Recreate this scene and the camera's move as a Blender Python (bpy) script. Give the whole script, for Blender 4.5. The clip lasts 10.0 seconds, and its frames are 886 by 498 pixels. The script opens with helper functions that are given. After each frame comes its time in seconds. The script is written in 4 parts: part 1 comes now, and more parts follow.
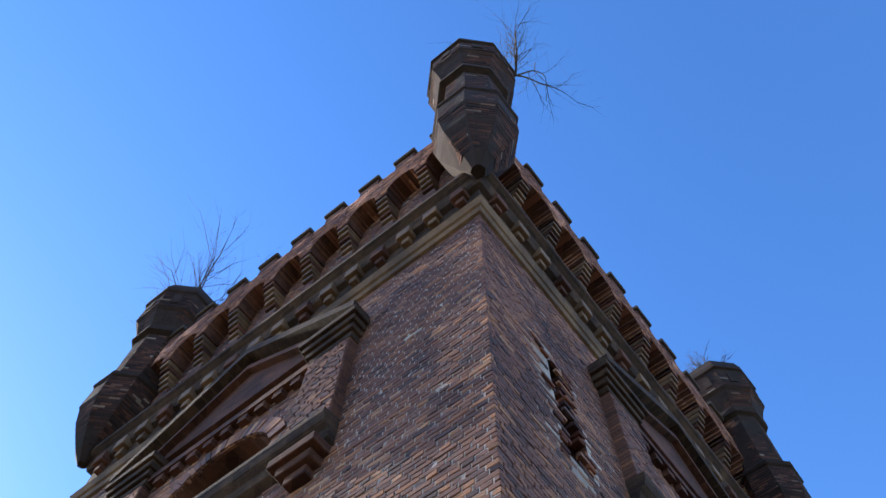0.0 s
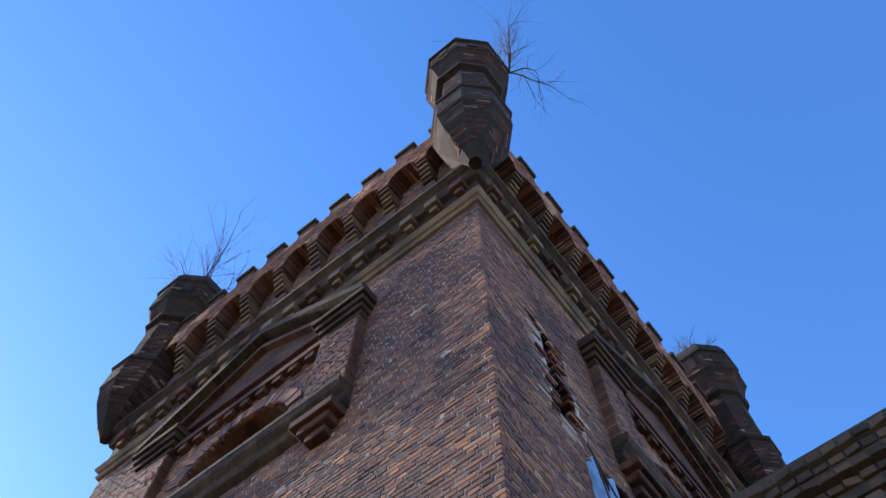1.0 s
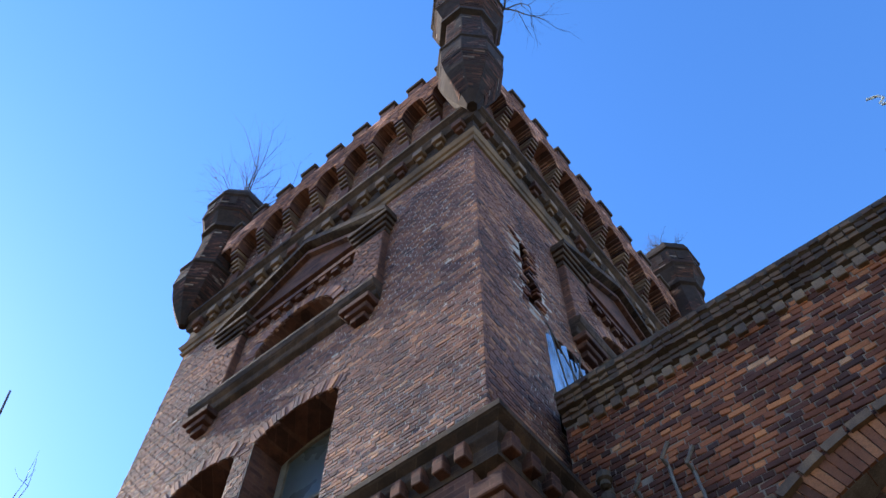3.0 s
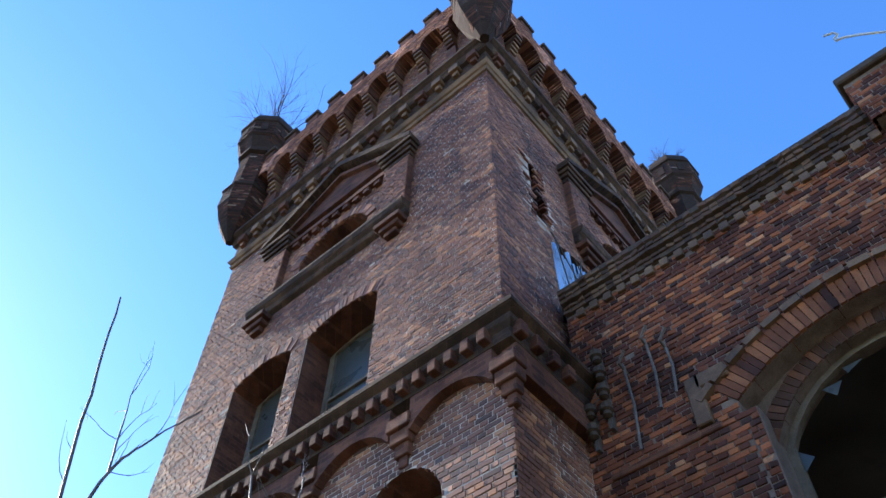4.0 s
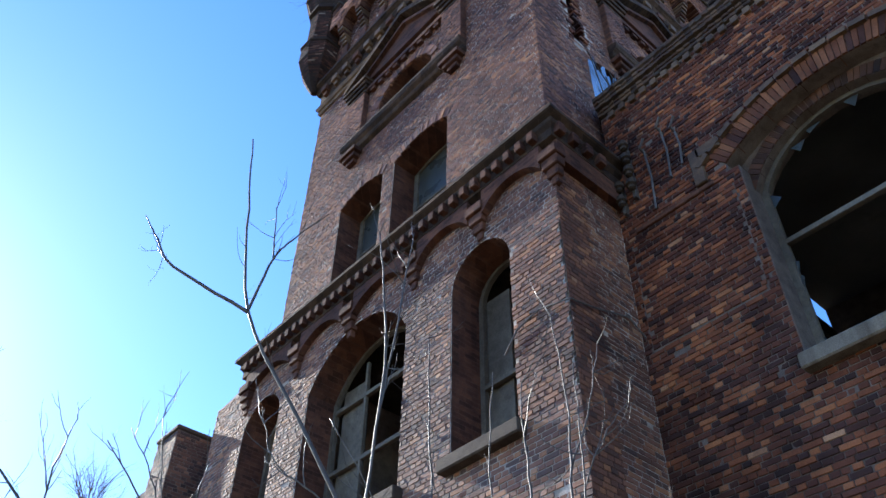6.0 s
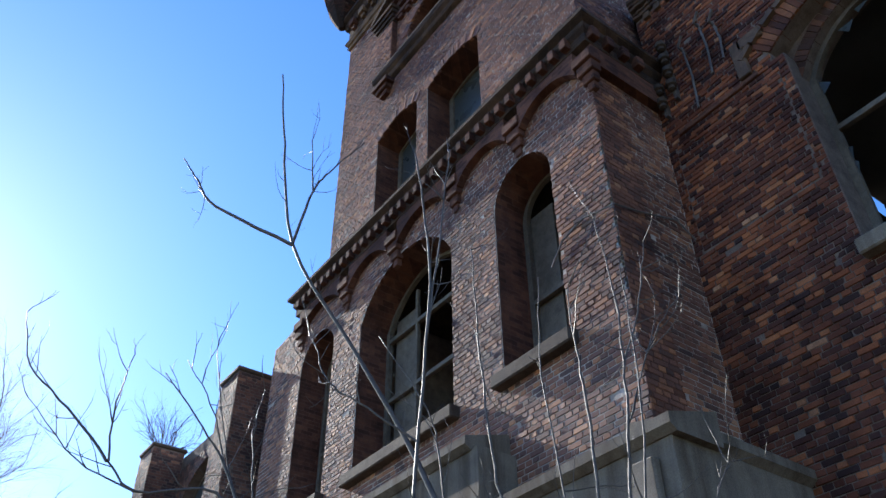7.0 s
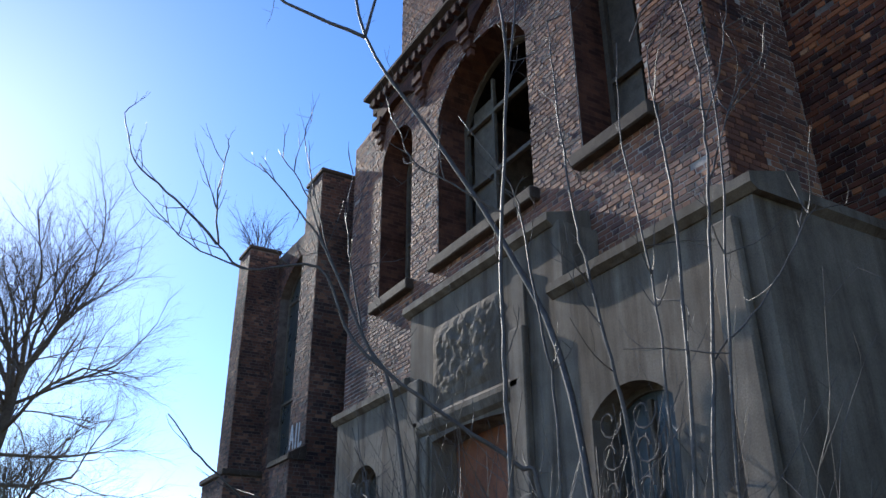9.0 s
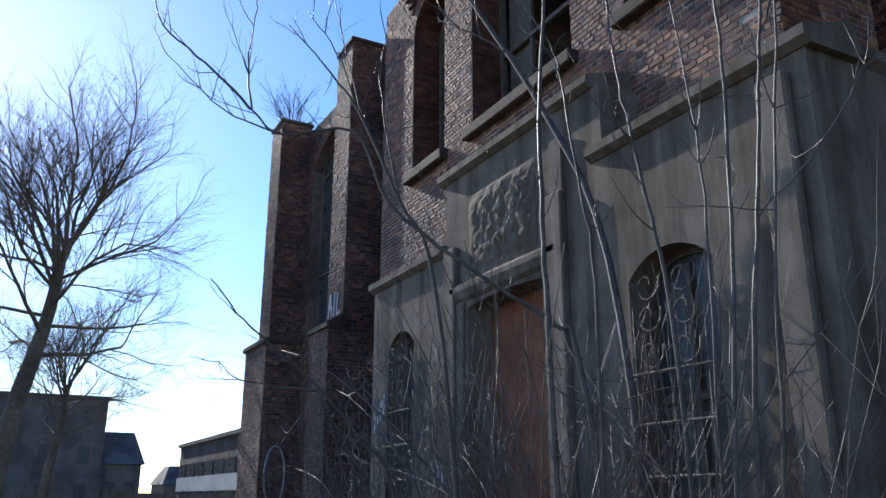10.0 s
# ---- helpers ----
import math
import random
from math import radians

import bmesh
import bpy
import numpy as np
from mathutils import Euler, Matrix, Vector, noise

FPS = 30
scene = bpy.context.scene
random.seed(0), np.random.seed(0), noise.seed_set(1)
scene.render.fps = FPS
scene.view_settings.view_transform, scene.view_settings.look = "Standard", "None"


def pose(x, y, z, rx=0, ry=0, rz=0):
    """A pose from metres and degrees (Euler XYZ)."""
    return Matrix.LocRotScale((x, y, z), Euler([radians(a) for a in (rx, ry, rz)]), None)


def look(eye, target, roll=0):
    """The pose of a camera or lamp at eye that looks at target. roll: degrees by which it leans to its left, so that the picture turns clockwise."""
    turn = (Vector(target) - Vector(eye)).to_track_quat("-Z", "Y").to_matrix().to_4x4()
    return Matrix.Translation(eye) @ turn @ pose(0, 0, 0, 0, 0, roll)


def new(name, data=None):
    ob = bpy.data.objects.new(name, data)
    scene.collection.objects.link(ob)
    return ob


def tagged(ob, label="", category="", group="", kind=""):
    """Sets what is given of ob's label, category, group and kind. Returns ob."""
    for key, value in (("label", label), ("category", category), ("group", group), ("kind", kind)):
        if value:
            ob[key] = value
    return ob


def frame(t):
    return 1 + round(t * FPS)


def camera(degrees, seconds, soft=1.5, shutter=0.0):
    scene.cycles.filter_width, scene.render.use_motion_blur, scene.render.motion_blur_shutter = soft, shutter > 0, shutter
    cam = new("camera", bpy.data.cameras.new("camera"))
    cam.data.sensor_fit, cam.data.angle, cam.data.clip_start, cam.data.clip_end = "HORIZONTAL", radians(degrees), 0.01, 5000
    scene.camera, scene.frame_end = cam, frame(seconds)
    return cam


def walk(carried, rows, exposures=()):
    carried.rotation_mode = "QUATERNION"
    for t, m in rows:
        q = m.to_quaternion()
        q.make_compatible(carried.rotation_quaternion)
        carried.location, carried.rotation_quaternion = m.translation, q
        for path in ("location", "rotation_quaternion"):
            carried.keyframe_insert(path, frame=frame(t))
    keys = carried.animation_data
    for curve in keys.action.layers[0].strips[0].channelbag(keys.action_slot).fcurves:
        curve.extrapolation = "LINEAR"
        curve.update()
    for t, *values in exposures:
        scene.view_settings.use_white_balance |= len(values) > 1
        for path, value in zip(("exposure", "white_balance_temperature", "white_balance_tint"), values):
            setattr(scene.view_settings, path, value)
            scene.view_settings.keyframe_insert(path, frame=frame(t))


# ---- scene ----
cam = camera(56.8, 10.0)
# seconds, eye x y z, heading to the left of the facade's normal, upward tilt, lean to the right
ROWS = [
    (0.0, 1.860, -2.860, 10.010, 40.55, 68.70, -2.63),
    (0.5, 1.927, -2.939, 9.727, 40.51, 68.45, -2.63),
    (1.0, 1.909, -3.061, 9.134, 39.27, 68.42, -1.13),
    (1.5, 1.944, -3.453, 8.801, 36.21, 66.70, 0.00),
    (2.0, 2.177, -3.925, 7.892, 35.27, 65.73, 1.61),
    (3.5, 3.529, -4.770, 5.562, 42.14, 57.56, -2.40),
    (4.0, 3.786, -5.331, 4.707, 42.03, 54.58, -1.49),
    (4.5, 4.242, -5.861, 3.742, 43.45, 51.37, -1.30),
    (5.0, 4.759, -6.269, 2.960, 45.27, 48.54, -1.70),
    (5.5, 5.040, -6.474, 2.340, 47.34, 45.50, -1.96),
    (7.0, 4.860, -6.211, 2.001, 53.51, 38.97, 0.53),
    (7.5, 4.835, -6.164, 1.921, 56.09, 35.25, -0.02),
    (8.0, 4.837, -6.158, 1.867, 57.62, 32.40, -0.11),
    (8.5, 4.825, -6.172, 1.761, 58.90, 29.46, -0.24),
    (9.0, 4.847, -6.269, 1.667, 59.75, 25.50, 0.23),
    (9.5, 4.773, -6.242, 1.596, 61.08, 21.00, -0.23),
    (10.0, 4.731, -6.253, 1.577, 62.16, 16.90, -0.13),
]
walk(cam, [(t, pose(x, y, z, 90 + tilt, 0, heading) @ pose(0, 0, 0, 0, 0, -lean)) for t, x, y, z, heading, tilt, lean in ROWS],
     exposures=[(0.0, 1.42, 6450, 10), (2.0, 1.52, 6400, 10), (4.5, 1.72, 6250, 10), (5.5, 1.6, 6150, 10), (7.0, 1.13, 6120, 10), (8.5, 0.76, 6120, 10), (10.0, 0.64, 6100, 10)])

# ---- light ----
SUN_AZ, SUN_EL = -96.5, 28.0
world = bpy.data.worlds.new("sky")
scene.world = world
world.use_nodes = True
sky = world.node_tree.nodes.new("ShaderNodeTexSky")
sky.sky_type, sky.sun_disc = "NISHITA", False
sky.sun_elevation, sky.sun_rotation = radians(SUN_EL), radians(SUN_AZ)
sky.air_density, sky.dust_density, sky.ozone_density = 1.0, 0.16, 3.0
bg = world.node_tree.nodes["Background"]
rich = world.node_tree.nodes.new("ShaderNodeHueSaturation")
rich.inputs["Hue"].default_value, rich.inputs["Saturation"].default_value = 0.509, 1.23
world.node_tree.links.new(sky.outputs[0], rich.inputs["Color"])
world.node_tree.links.new(rich.outputs[0], bg.inputs[0])
bg.inputs[1].default_value = 0.15
sun = new("sun", bpy.data.lights.new("sun", "SUN"))
sun.data.energy, sun.data.angle, sun.data.color = 4.0, radians(0.5), (1.0, 0.93, 0.82)
to_sun = Vector((math.sin(radians(SUN_AZ)) * math.cos(radians(SUN_EL)), math.cos(radians(SUN_AZ)) * math.cos(radians(SUN_EL)), math.sin(radians(SUN_EL))))
sun.matrix_world = look(to_sun * 50, (0, 0, 0))

rng = np.random.default_rng(7)


# ---- materials ----
def material(name, rough=0.85, metal=0.0):
    m = bpy.data.materials.new(name)
    m.use_nodes = True
    b = m.node_tree.nodes["Principled BSDF"]
    b.inputs["Roughness"].default_value, b.inputs["Metallic"].default_value = rough, metal
    b.inputs["Specular IOR Level"].default_value = 0.45 if rough < 0.75 else 0.25
    return m, m.node_tree.nodes, m.node_tree.links, b


def node(nodes, kind, **values):
    n = nodes.new(kind)
    for key, value in values.items():
        n.inputs[key.replace("_", " ")].default_value = value
    return n


def ramp(nodes, stops):
    n = nodes.new("ShaderNodeValToRGB")
    e = n.color_ramp.elements
    while len(e) < len(stops):
        e.new(0.5)
    for el, (p, col) in zip(e, stops):
        el.position, el.color = p, (*col, 1)
    return n


def mix(nodes, links, mode, a, b, factor):
    n = nodes.new("ShaderNodeMix")
    n.data_type, n.blend_type = "RGBA", mode
    for slot, value in ((0, factor), (6, a), (7, b)):
        if isinstance(value, (int, float)):
            n.inputs[slot].default_value = value
        elif isinstance(value, tuple):
            n.inputs[slot].default_value = (*value, 1)
        else:
            links.new(value, n.inputs[slot])
    return n.outputs[2]


def surface(name, stops, scale=3.0, stain=(0.35, 0.3, 0.28), stain_amount=0.6, stain_scale=0.5, rough=0.85, bump=0.3, fine=60.0, island=False, single=False, metal=0.0, coursed=False, streak=False, edge=(0.42, 0.62)):
    """Colours from a ramp, by piece or by noise, with large stains, fine grain and relief at true size."""
    m, nodes, links, b = material(name, rough, metal)
    geo = nodes.new("ShaderNodeNewGeometry")
    pos = geo.outputs["Position"]
    n1 = node(nodes, "ShaderNodeTexNoise", Scale=scale, Detail=6.0, Roughness=0.65)
    n2 = node(nodes, "ShaderNodeTexNoise", Scale=stain_scale, Detail=5.0, Roughness=0.6)
    n3 = node(nodes, "ShaderNodeTexNoise", Scale=fine, Detail=4.0, Roughness=0.7)
    for n in (n1, n2, n3):
        links.new(pos, n.inputs["Vector"])
    if streak:
        squash = nodes.new("ShaderNodeVectorMath")
        squash.operation = "MULTIPLY"
        squash.inputs[1].default_value = (4.0, 4.0, 0.35)
        links.new(pos, squash.inputs[0])
        links.new(squash.outputs[0], n2.inputs["Vector"])
    cr = ramp(nodes, stops)
    if island:
        source = geo.outputs["Random Per Island"]
    elif single:
        source = nodes.new("ShaderNodeObjectInfo").outputs["Random"]
    else:
        source = n1.outputs[0]
    links.new(source, cr.inputs[0])
    sr = ramp(nodes, [(edge[0], (0, 0, 0)), (edge[1], (1, 1, 1))])
    links.new(n2.outputs[0], sr.inputs[0])
    amount = nodes.new("ShaderNodeMath")
    amount.operation = "MULTIPLY"
    amount.inputs[1].default_value = stain_amount
    links.new(sr.outputs[0], amount.inputs[0])
    col = mix(nodes, links, "MULTIPLY", cr.outputs[0], stain, amount.outputs[0])
    gr = ramp(nodes, [(0.3, (0.62, 0.62, 0.62)), (0.7, (1.25, 1.22, 1.2))])
    links.new(n3.outputs[0], gr.inputs[0])
    col = mix(nodes, links, "MULTIPLY", col, gr.outputs[0], 0.8)
    height = n3.outputs[0]
    if coursed:
        xyz = nodes.new("ShaderNodeSeparateXYZ")
        links.new(pos, xyz.inputs[0])
        along = nodes.new("ShaderNodeMath")
        links.new(xyz.outputs[0], along.inputs[0])
        links.new(xyz.outputs[1], along.inputs[1])
        flat = nodes.new("ShaderNodeCombineXYZ")
        links.new(along.outputs[0], flat.inputs[0])
        links.new(xyz.outputs[2], flat.inputs[1])
        bt = node(nodes, "ShaderNodeTexBrick", Scale=1.0, Mortar_Size=0.006, Brick_Width=0.24, Row_Height=0.076, Bias=0.0)
        bt.inputs["Color1"].default_value, bt.inputs["Color2"].default_value, bt.inputs["Mortar"].default_value = (0.6, 0.55, 0.55, 1), (1.5, 1.35, 1.2, 1), (1.3, 1.35, 1.35, 1)
        links.new(flat.outputs[0], bt.inputs["Vector"])
        col = mix(nodes, links, "MULTIPLY", col, bt.outputs[0], 0.9)
        down = nodes.new("ShaderNodeMath")
        down.operation, down.inputs[1].default_value = "MULTIPLY_ADD", -1.2
        links.new(bt.outputs["Fac"], down.inputs[0])
        links.new(n3.outputs[0], down.inputs[2])
        height = down.outputs[0]
    links.new(col, b.inputs["Base Color"])
    bp = node(nodes, "ShaderNodeBump", Strength=bump, Distance=0.01)
    links.new(height, bp.inputs["Height"])
    links.new(bp.outputs[0], b.inputs["Normal"])
    return m


BRICKS = [(0.0, (0.085, 0.045, 0.037)), (0.22, (0.17, 0.074, 0.049)), (0.46, (0.255, 0.108, 0.064)), (0.66, (0.205, 0.09, 0.058)), (0.84, (0.33, 0.138, 0.07)), (0.96, (0.42, 0.18, 0.08)), (1.0, (0.5, 0.27, 0.15))]
M_BRICK = surface("tower_brick", BRICKS, island=True, stain=(0.4, 0.34, 0.34), stain_amount=0.9, stain_scale=0.42, rough=0.74)
M_BRICK1 = surface("single_brick", BRICKS, single=True, stain=(0.46, 0.39, 0.37), stain_amount=0.85, stain_scale=0.45, rough=0.74)
# Darker copy of the tower brick, with the left wing's shade put in.
M_LEFT = surface("shaded_left_wing_brick", [(0.0, (0.05, 0.03, 0.028)), (0.3, (0.11, 0.052, 0.04)), (0.6, (0.16, 0.072, 0.05)), (0.85, (0.22, 0.098, 0.06)), (1.0, (0.34, 0.17, 0.1))], island=True, stain=(0.4, 0.34, 0.34), stain_amount=0.9, stain_scale=0.5, rough=0.74)
M_LIME = surface("limed_brick", BRICKS, island=True, stain=(2.6, 3.0, 3.4), stain_amount=0.9, stain_scale=1.1, rough=0.85, edge=(0.55, 0.59))
M_TURRET = surface("turret_brick", [(0.0, (0.03, 0.017, 0.014)), (0.4, (0.06, 0.027, 0.019)), (0.75, (0.09, 0.038, 0.025)), (0.93, (0.15, 0.062, 0.036)), (1.0, (0.3, 0.24, 0.19))], island=True, stain=(0.4, 0.36, 0.36), stain_amount=0.85, stain_scale=0.7, rough=0.9)
RED = [(0.0, (0.05, 0.024, 0.021)), (0.3, (0.12, 0.042, 0.028)), (0.6, (0.2, 0.066, 0.034)), (0.85, (0.34, 0.112, 0.048)), (0.97, (0.46, 0.17, 0.07)), (1.0, (0.52, 0.27, 0.15))]
M_RED = surface("wing_brick", RED, island=True, stain=(0.3, 0.25, 0.25), stain_amount=0.92, stain_scale=0.75, rough=0.88)
M_COPE = surface("sooty_coping_brick", [(0.0, (0.05, 0.032, 0.025)), (0.5, (0.11, 0.06, 0.042)), (1.0, (0.2, 0.12, 0.07))], island=True, stain_amount=0.6, rough=0.75)
M_ARCH = surface("arch_brick", [(0.0, (0.07, 0.03, 0.024)), (0.5, (0.17, 0.062, 0.033)), (1.0, (0.33, 0.13, 0.06))], single=True, stain=(0.35, 0.28, 0.26), stain_amount=0.9, stain_scale=0.8, rough=0.86)
# Darker colours than the outer arch, for the inner ring.
M_COPE1 = surface("dark_arch_brick", [(0.0, (0.04, 0.024, 0.02)), (0.5, (0.09, 0.042, 0.03)), (1.0, (0.17, 0.075, 0.045))], single=True, stain_amount=0.6, rough=0.88)
M_RED1 = surface("single_wing_brick", RED, single=True, stain=(0.3, 0.25, 0.25), stain_amount=0.92, stain_scale=0.75, rough=0.86)
M_MORTAR = surface("mortar", [(0.3, (0.34, 0.28, 0.23)), (0.7, (0.66, 0.57, 0.49))], scale=5, stain=(0.45, 0.4, 0.4), stain_amount=0.7, rough=0.95, bump=0.6)
M_JOINT = surface("sooty_mortar", [(0.3, (0.12, 0.09, 0.075)), (0.7, (0.26, 0.2, 0.165))], scale=5, stain=(0.45, 0.4, 0.4), stain_amount=0.7, rough=0.95, bump=0.6)
M_YELLOW = surface("yellow_brick", [(0.3, (0.13, 0.072, 0.036)), (0.7, (0.26, 0.15, 0.075))], scale=4, stain=(0.3, 0.27, 0.26), stain_amount=0.8, stain_scale=1.2, rough=0.7)
M_MOULD = surface("moulded_brick", [(0.3, (0.075, 0.036, 0.027)), (0.7, (0.15, 0.065, 0.04))], scale=5, stain=(0.4, 0.36, 0.36), stain_amount=0.8, stain_scale=0.9, rough=0.86, coursed=True)
M_SOOT = surface("sooty_turret_stone", [(0.3, (0.022, 0.014, 0.011)), (0.7, (0.05, 0.03, 0.022))], scale=6, stain_amount=0.5, rough=0.92, bump=0.5)
M_DARK = surface("sooty_stone", [(0.3, (0.055, 0.038, 0.028)), (0.7, (0.11, 0.08, 0.058))], scale=6, stain_amount=0.5, rough=0.8, bump=0.5)
M_LEDGE = surface("dark_moulded_brick", [(0.3, (0.042, 0.026, 0.019)), (0.7, (0.095, 0.058, 0.038))], scale=5, stain=(0.35, 0.32, 0.3), stain_amount=0.8, stain_scale=1.3, rough=0.88, bump=0.6, coursed=True)
M_STONE = surface("weathered_render", [(0.3, (0.15, 0.122, 0.094)), (0.7, (0.27, 0.222, 0.172))], scale=1.6, stain=(0.45, 0.4, 0.36), stain_amount=0.85, stain_scale=0.9, rough=0.9, bump=0.5, streak=True)
M_WOOD = surface("old_window_wood", [(0.3, (0.11, 0.09, 0.07)), (0.7, (0.22, 0.185, 0.145))], scale=8, stain_amount=0.6, rough=0.8)
M_RUST = surface("door_board", [(0.3, (0.3, 0.11, 0.06)), (0.7, (0.4, 0.17, 0.09))], scale=2, stain=(0.5, 0.45, 0.45), stain_amount=0.7, stain_scale=1.5, rough=0.75)
M_IRON = surface("weathered_iron", [(0.3, (0.1, 0.085, 0.075)), (0.7, (0.2, 0.17, 0.15))], scale=9, rough=0.6, metal=0.3)
M_ZINC = surface("grey_zinc", [(0.3, (0.6, 0.63, 0.66)), (0.7, (0.8, 0.82, 0.84))], scale=4, rough=0.22, metal=0.8, stain_amount=0.4)
M_BARK = surface("sapling_bark", [(0.3, (0.06, 0.047, 0.039)), (0.7, (0.15, 0.12, 0.1))], scale=14, rough=0.5, stain_amount=0.4, bump=0.2)
M_TWIG = surface("dark_dry_twig", [(0.3, (0.05, 0.038, 0.03)), (0.7, (0.1, 0.078, 0.06))], scale=14, rough=0.92, bump=0.2)
M_OAK = surface("tree_bark", [(0.3, (0.1, 0.08, 0.06)), (0.7, (0.2, 0.16, 0.12))], scale=6, rough=0.9)
M_GROUND = surface("ground_litter", [(0.3, (0.1, 0.085, 0.05)), (0.7, (0.2, 0.17, 0.1))], scale=2, rough=0.95, bump=0.8)
M_FAR = surface("far_plaster", [(0.3, (0.12, 0.1, 0.09)), (0.7, (0.18, 0.15, 0.13))], scale=0.6, rough=0.9)
M_FARROOF = surface("far_roof", [(0.3, (0.1, 0.09, 0.09)), (0.7, (0.16, 0.14, 0.13))], scale=0.9, rough=0.8)
M_PALE = surface("pale_panel", [(0.3, (0.5, 0.5, 0.5)), (0.7, (0.65, 0.65, 0.64))], scale=2, rough=0.6, stain_amount=0.3)
M_ROOM = surface("dark_room", [(0.3, (0.18, 0.165, 0.145)), (0.7, (0.3, 0.28, 0.25))], scale=2, rough=0.95)
M_PAINT = surface("spray_paint", [(0.3, (0.35, 0.37, 0.4)), (0.7, (0.55, 0.56, 0.6))], scale=9, rough=0.6)
M_GRASS = surface("dry_grass", [(0.3, (0.16, 0.13, 0.07)), (0.7, (0.3, 0.25, 0.14))], scale=3, rough=0.9)


def glass(name, tint, rough):
    m, nodes, links, b = material(name, rough)
    b.inputs["Base Color"].default_value = (*tint, 1)
    geo = nodes.new("ShaderNodeNewGeometry")
    n = node(nodes, "ShaderNodeTexNoise", Scale=2.5, Detail=5.0)
    links.new(geo.outputs["Position"], n.inputs["Vector"])
    r = ramp(nodes, [(0.3, (rough, rough, rough)), (0.75, (0.5, 0.5, 0.5))])
    links.new(n.outputs[0], r.inputs[0])
    links.new(r.outputs[0], b.inputs["Roughness"])
    return m


M_GLASS = glass("dusty_glass", (0.05, 0.055, 0.055), 0.2)
M_GLASS.node_tree.nodes["Principled BSDF"].inputs["Specular IOR Level"].default_value = 0.3


# ---- building helpers ----
def part(name, bm, mat, parent=None, label=""):
    me = bpy.data.meshes.new(name)
    bm.to_mesh(me)
    bm.free()
    me.materials.append(mat)
    me.materials.append(M_MOULD if mat is M_MORTAR else mat)
    ob = new(name, me)
    ob.parent = parent
    return tagged(ob, label)


def raw(name, verts, faces, mat, parent=None, label=""):
    me = bpy.data.meshes.new(name)
    me.from_pydata(verts, [], faces)
    me.materials.append(mat)
    ob = new(name, me)
    ob.parent = parent
    return tagged(ob, label)


def thing(name, label, category, at=(0, 0, 0), group="", kind=""):
    ob = new(name)
    ob.location = at
    return tagged(ob, label, category, group, kind)


def box(bm, x0, x1, y0, y1, z0, z1, bevel=0.0):
    r = bmesh.ops.create_cube(bm, size=1.0, matrix=Matrix.LocRotScale(((x0 + x1) / 2, (y0 + y1) / 2, (z0 + z1) / 2), None, (abs(x1 - x0), abs(y1 - y0), abs(z1 - z0))))
    if bevel:
        edges = {e for v in r["verts"] for e in v.link_edges}
        bmesh.ops.bevel(bm, geom=list(edges), offset=bevel, segments=1, affect="EDGES")
    return bm


class Face:
    """A wall plane: u along it, v up, d out of it."""

    def __init__(self, origin, along, out):
        self.o, self.a, self.n = np.array(origin, float), np.array(along, float), np.array(out, float)

    def at(self, u, v, d=0.0):
        return tuple(self.o + self.a * u + self.n * d + np.array((0, 0, v)))

    def many(self, uvd):
        uvd = np.asarray(uvd, float)
        return self.o + uvd[..., 0:1] * self.a + uvd[..., 2:3] * self.n + uvd[..., 1:2] * np.array((0, 0, 1.0))

    def block(self, bm, u0, u1, v0, v1, d0, d1, bevel=0.0):
        a, b = self.at(u0, v0, d0), self.at(u1, v1, d1)
        return box(bm, min(a[0], b[0]), max(a[0], b[0]), min(a[1], b[1]), max(a[1], b[1]), v0, v1, bevel)


class Slope(Face):
    """A leaning facet: v runs along its slope."""

    def __init__(self, origin, along, up, out):
        self.o, self.a, self.n = np.array(origin, float), np.array(along, float), np.array(out, float)
        self.w = np.array(up, float)

    def many(self, uvd):
        uvd = np.asarray(uvd, float)
        return self.o + uvd[..., 0:1] * self.a + uvd[..., 2:3] * self.n + uvd[..., 1:2] * self.w


class Hole:
    """An opening with a segmental or round head."""

    def __init__(self, u0, u1, v0, spring, rise):
        self.u0, self.u1, self.v0, self.spring, self.rise = u0, u1, v0, spring, rise
        self.half, self.mid = (u1 - u0) / 2, (u0 + u1) / 2
        self.r = (self.half ** 2 + rise ** 2) / (2 * rise) if rise else 0
        self.cz = spring + rise - self.r

    def outline(self, n=12):
        pts = [(self.u1, self.v0), (self.u1, self.spring)]
        if self.rise:
            a = math.atan2(self.spring - self.cz, self.half)
            for k in range(1, n):
                t = a + (math.pi - 2 * a) * k / n
                pts.append((self.mid + self.r * math.cos(t), self.cz + self.r * math.sin(t)))
        return pts + [(self.u0, self.spring), (self.u0, self.v0)]

    def span(self, v, grow=0.0):
        if v < self.v0 or v > self.spring + self.rise + grow:
            return None
        if v <= self.spring or not self.rise:
            return self.u0, self.u1
        w = (self.r + grow) ** 2 - (v - self.cz) ** 2
        if w <= 0:
            return None
        w = math.sqrt(w)
        return self.mid - w, self.mid + w


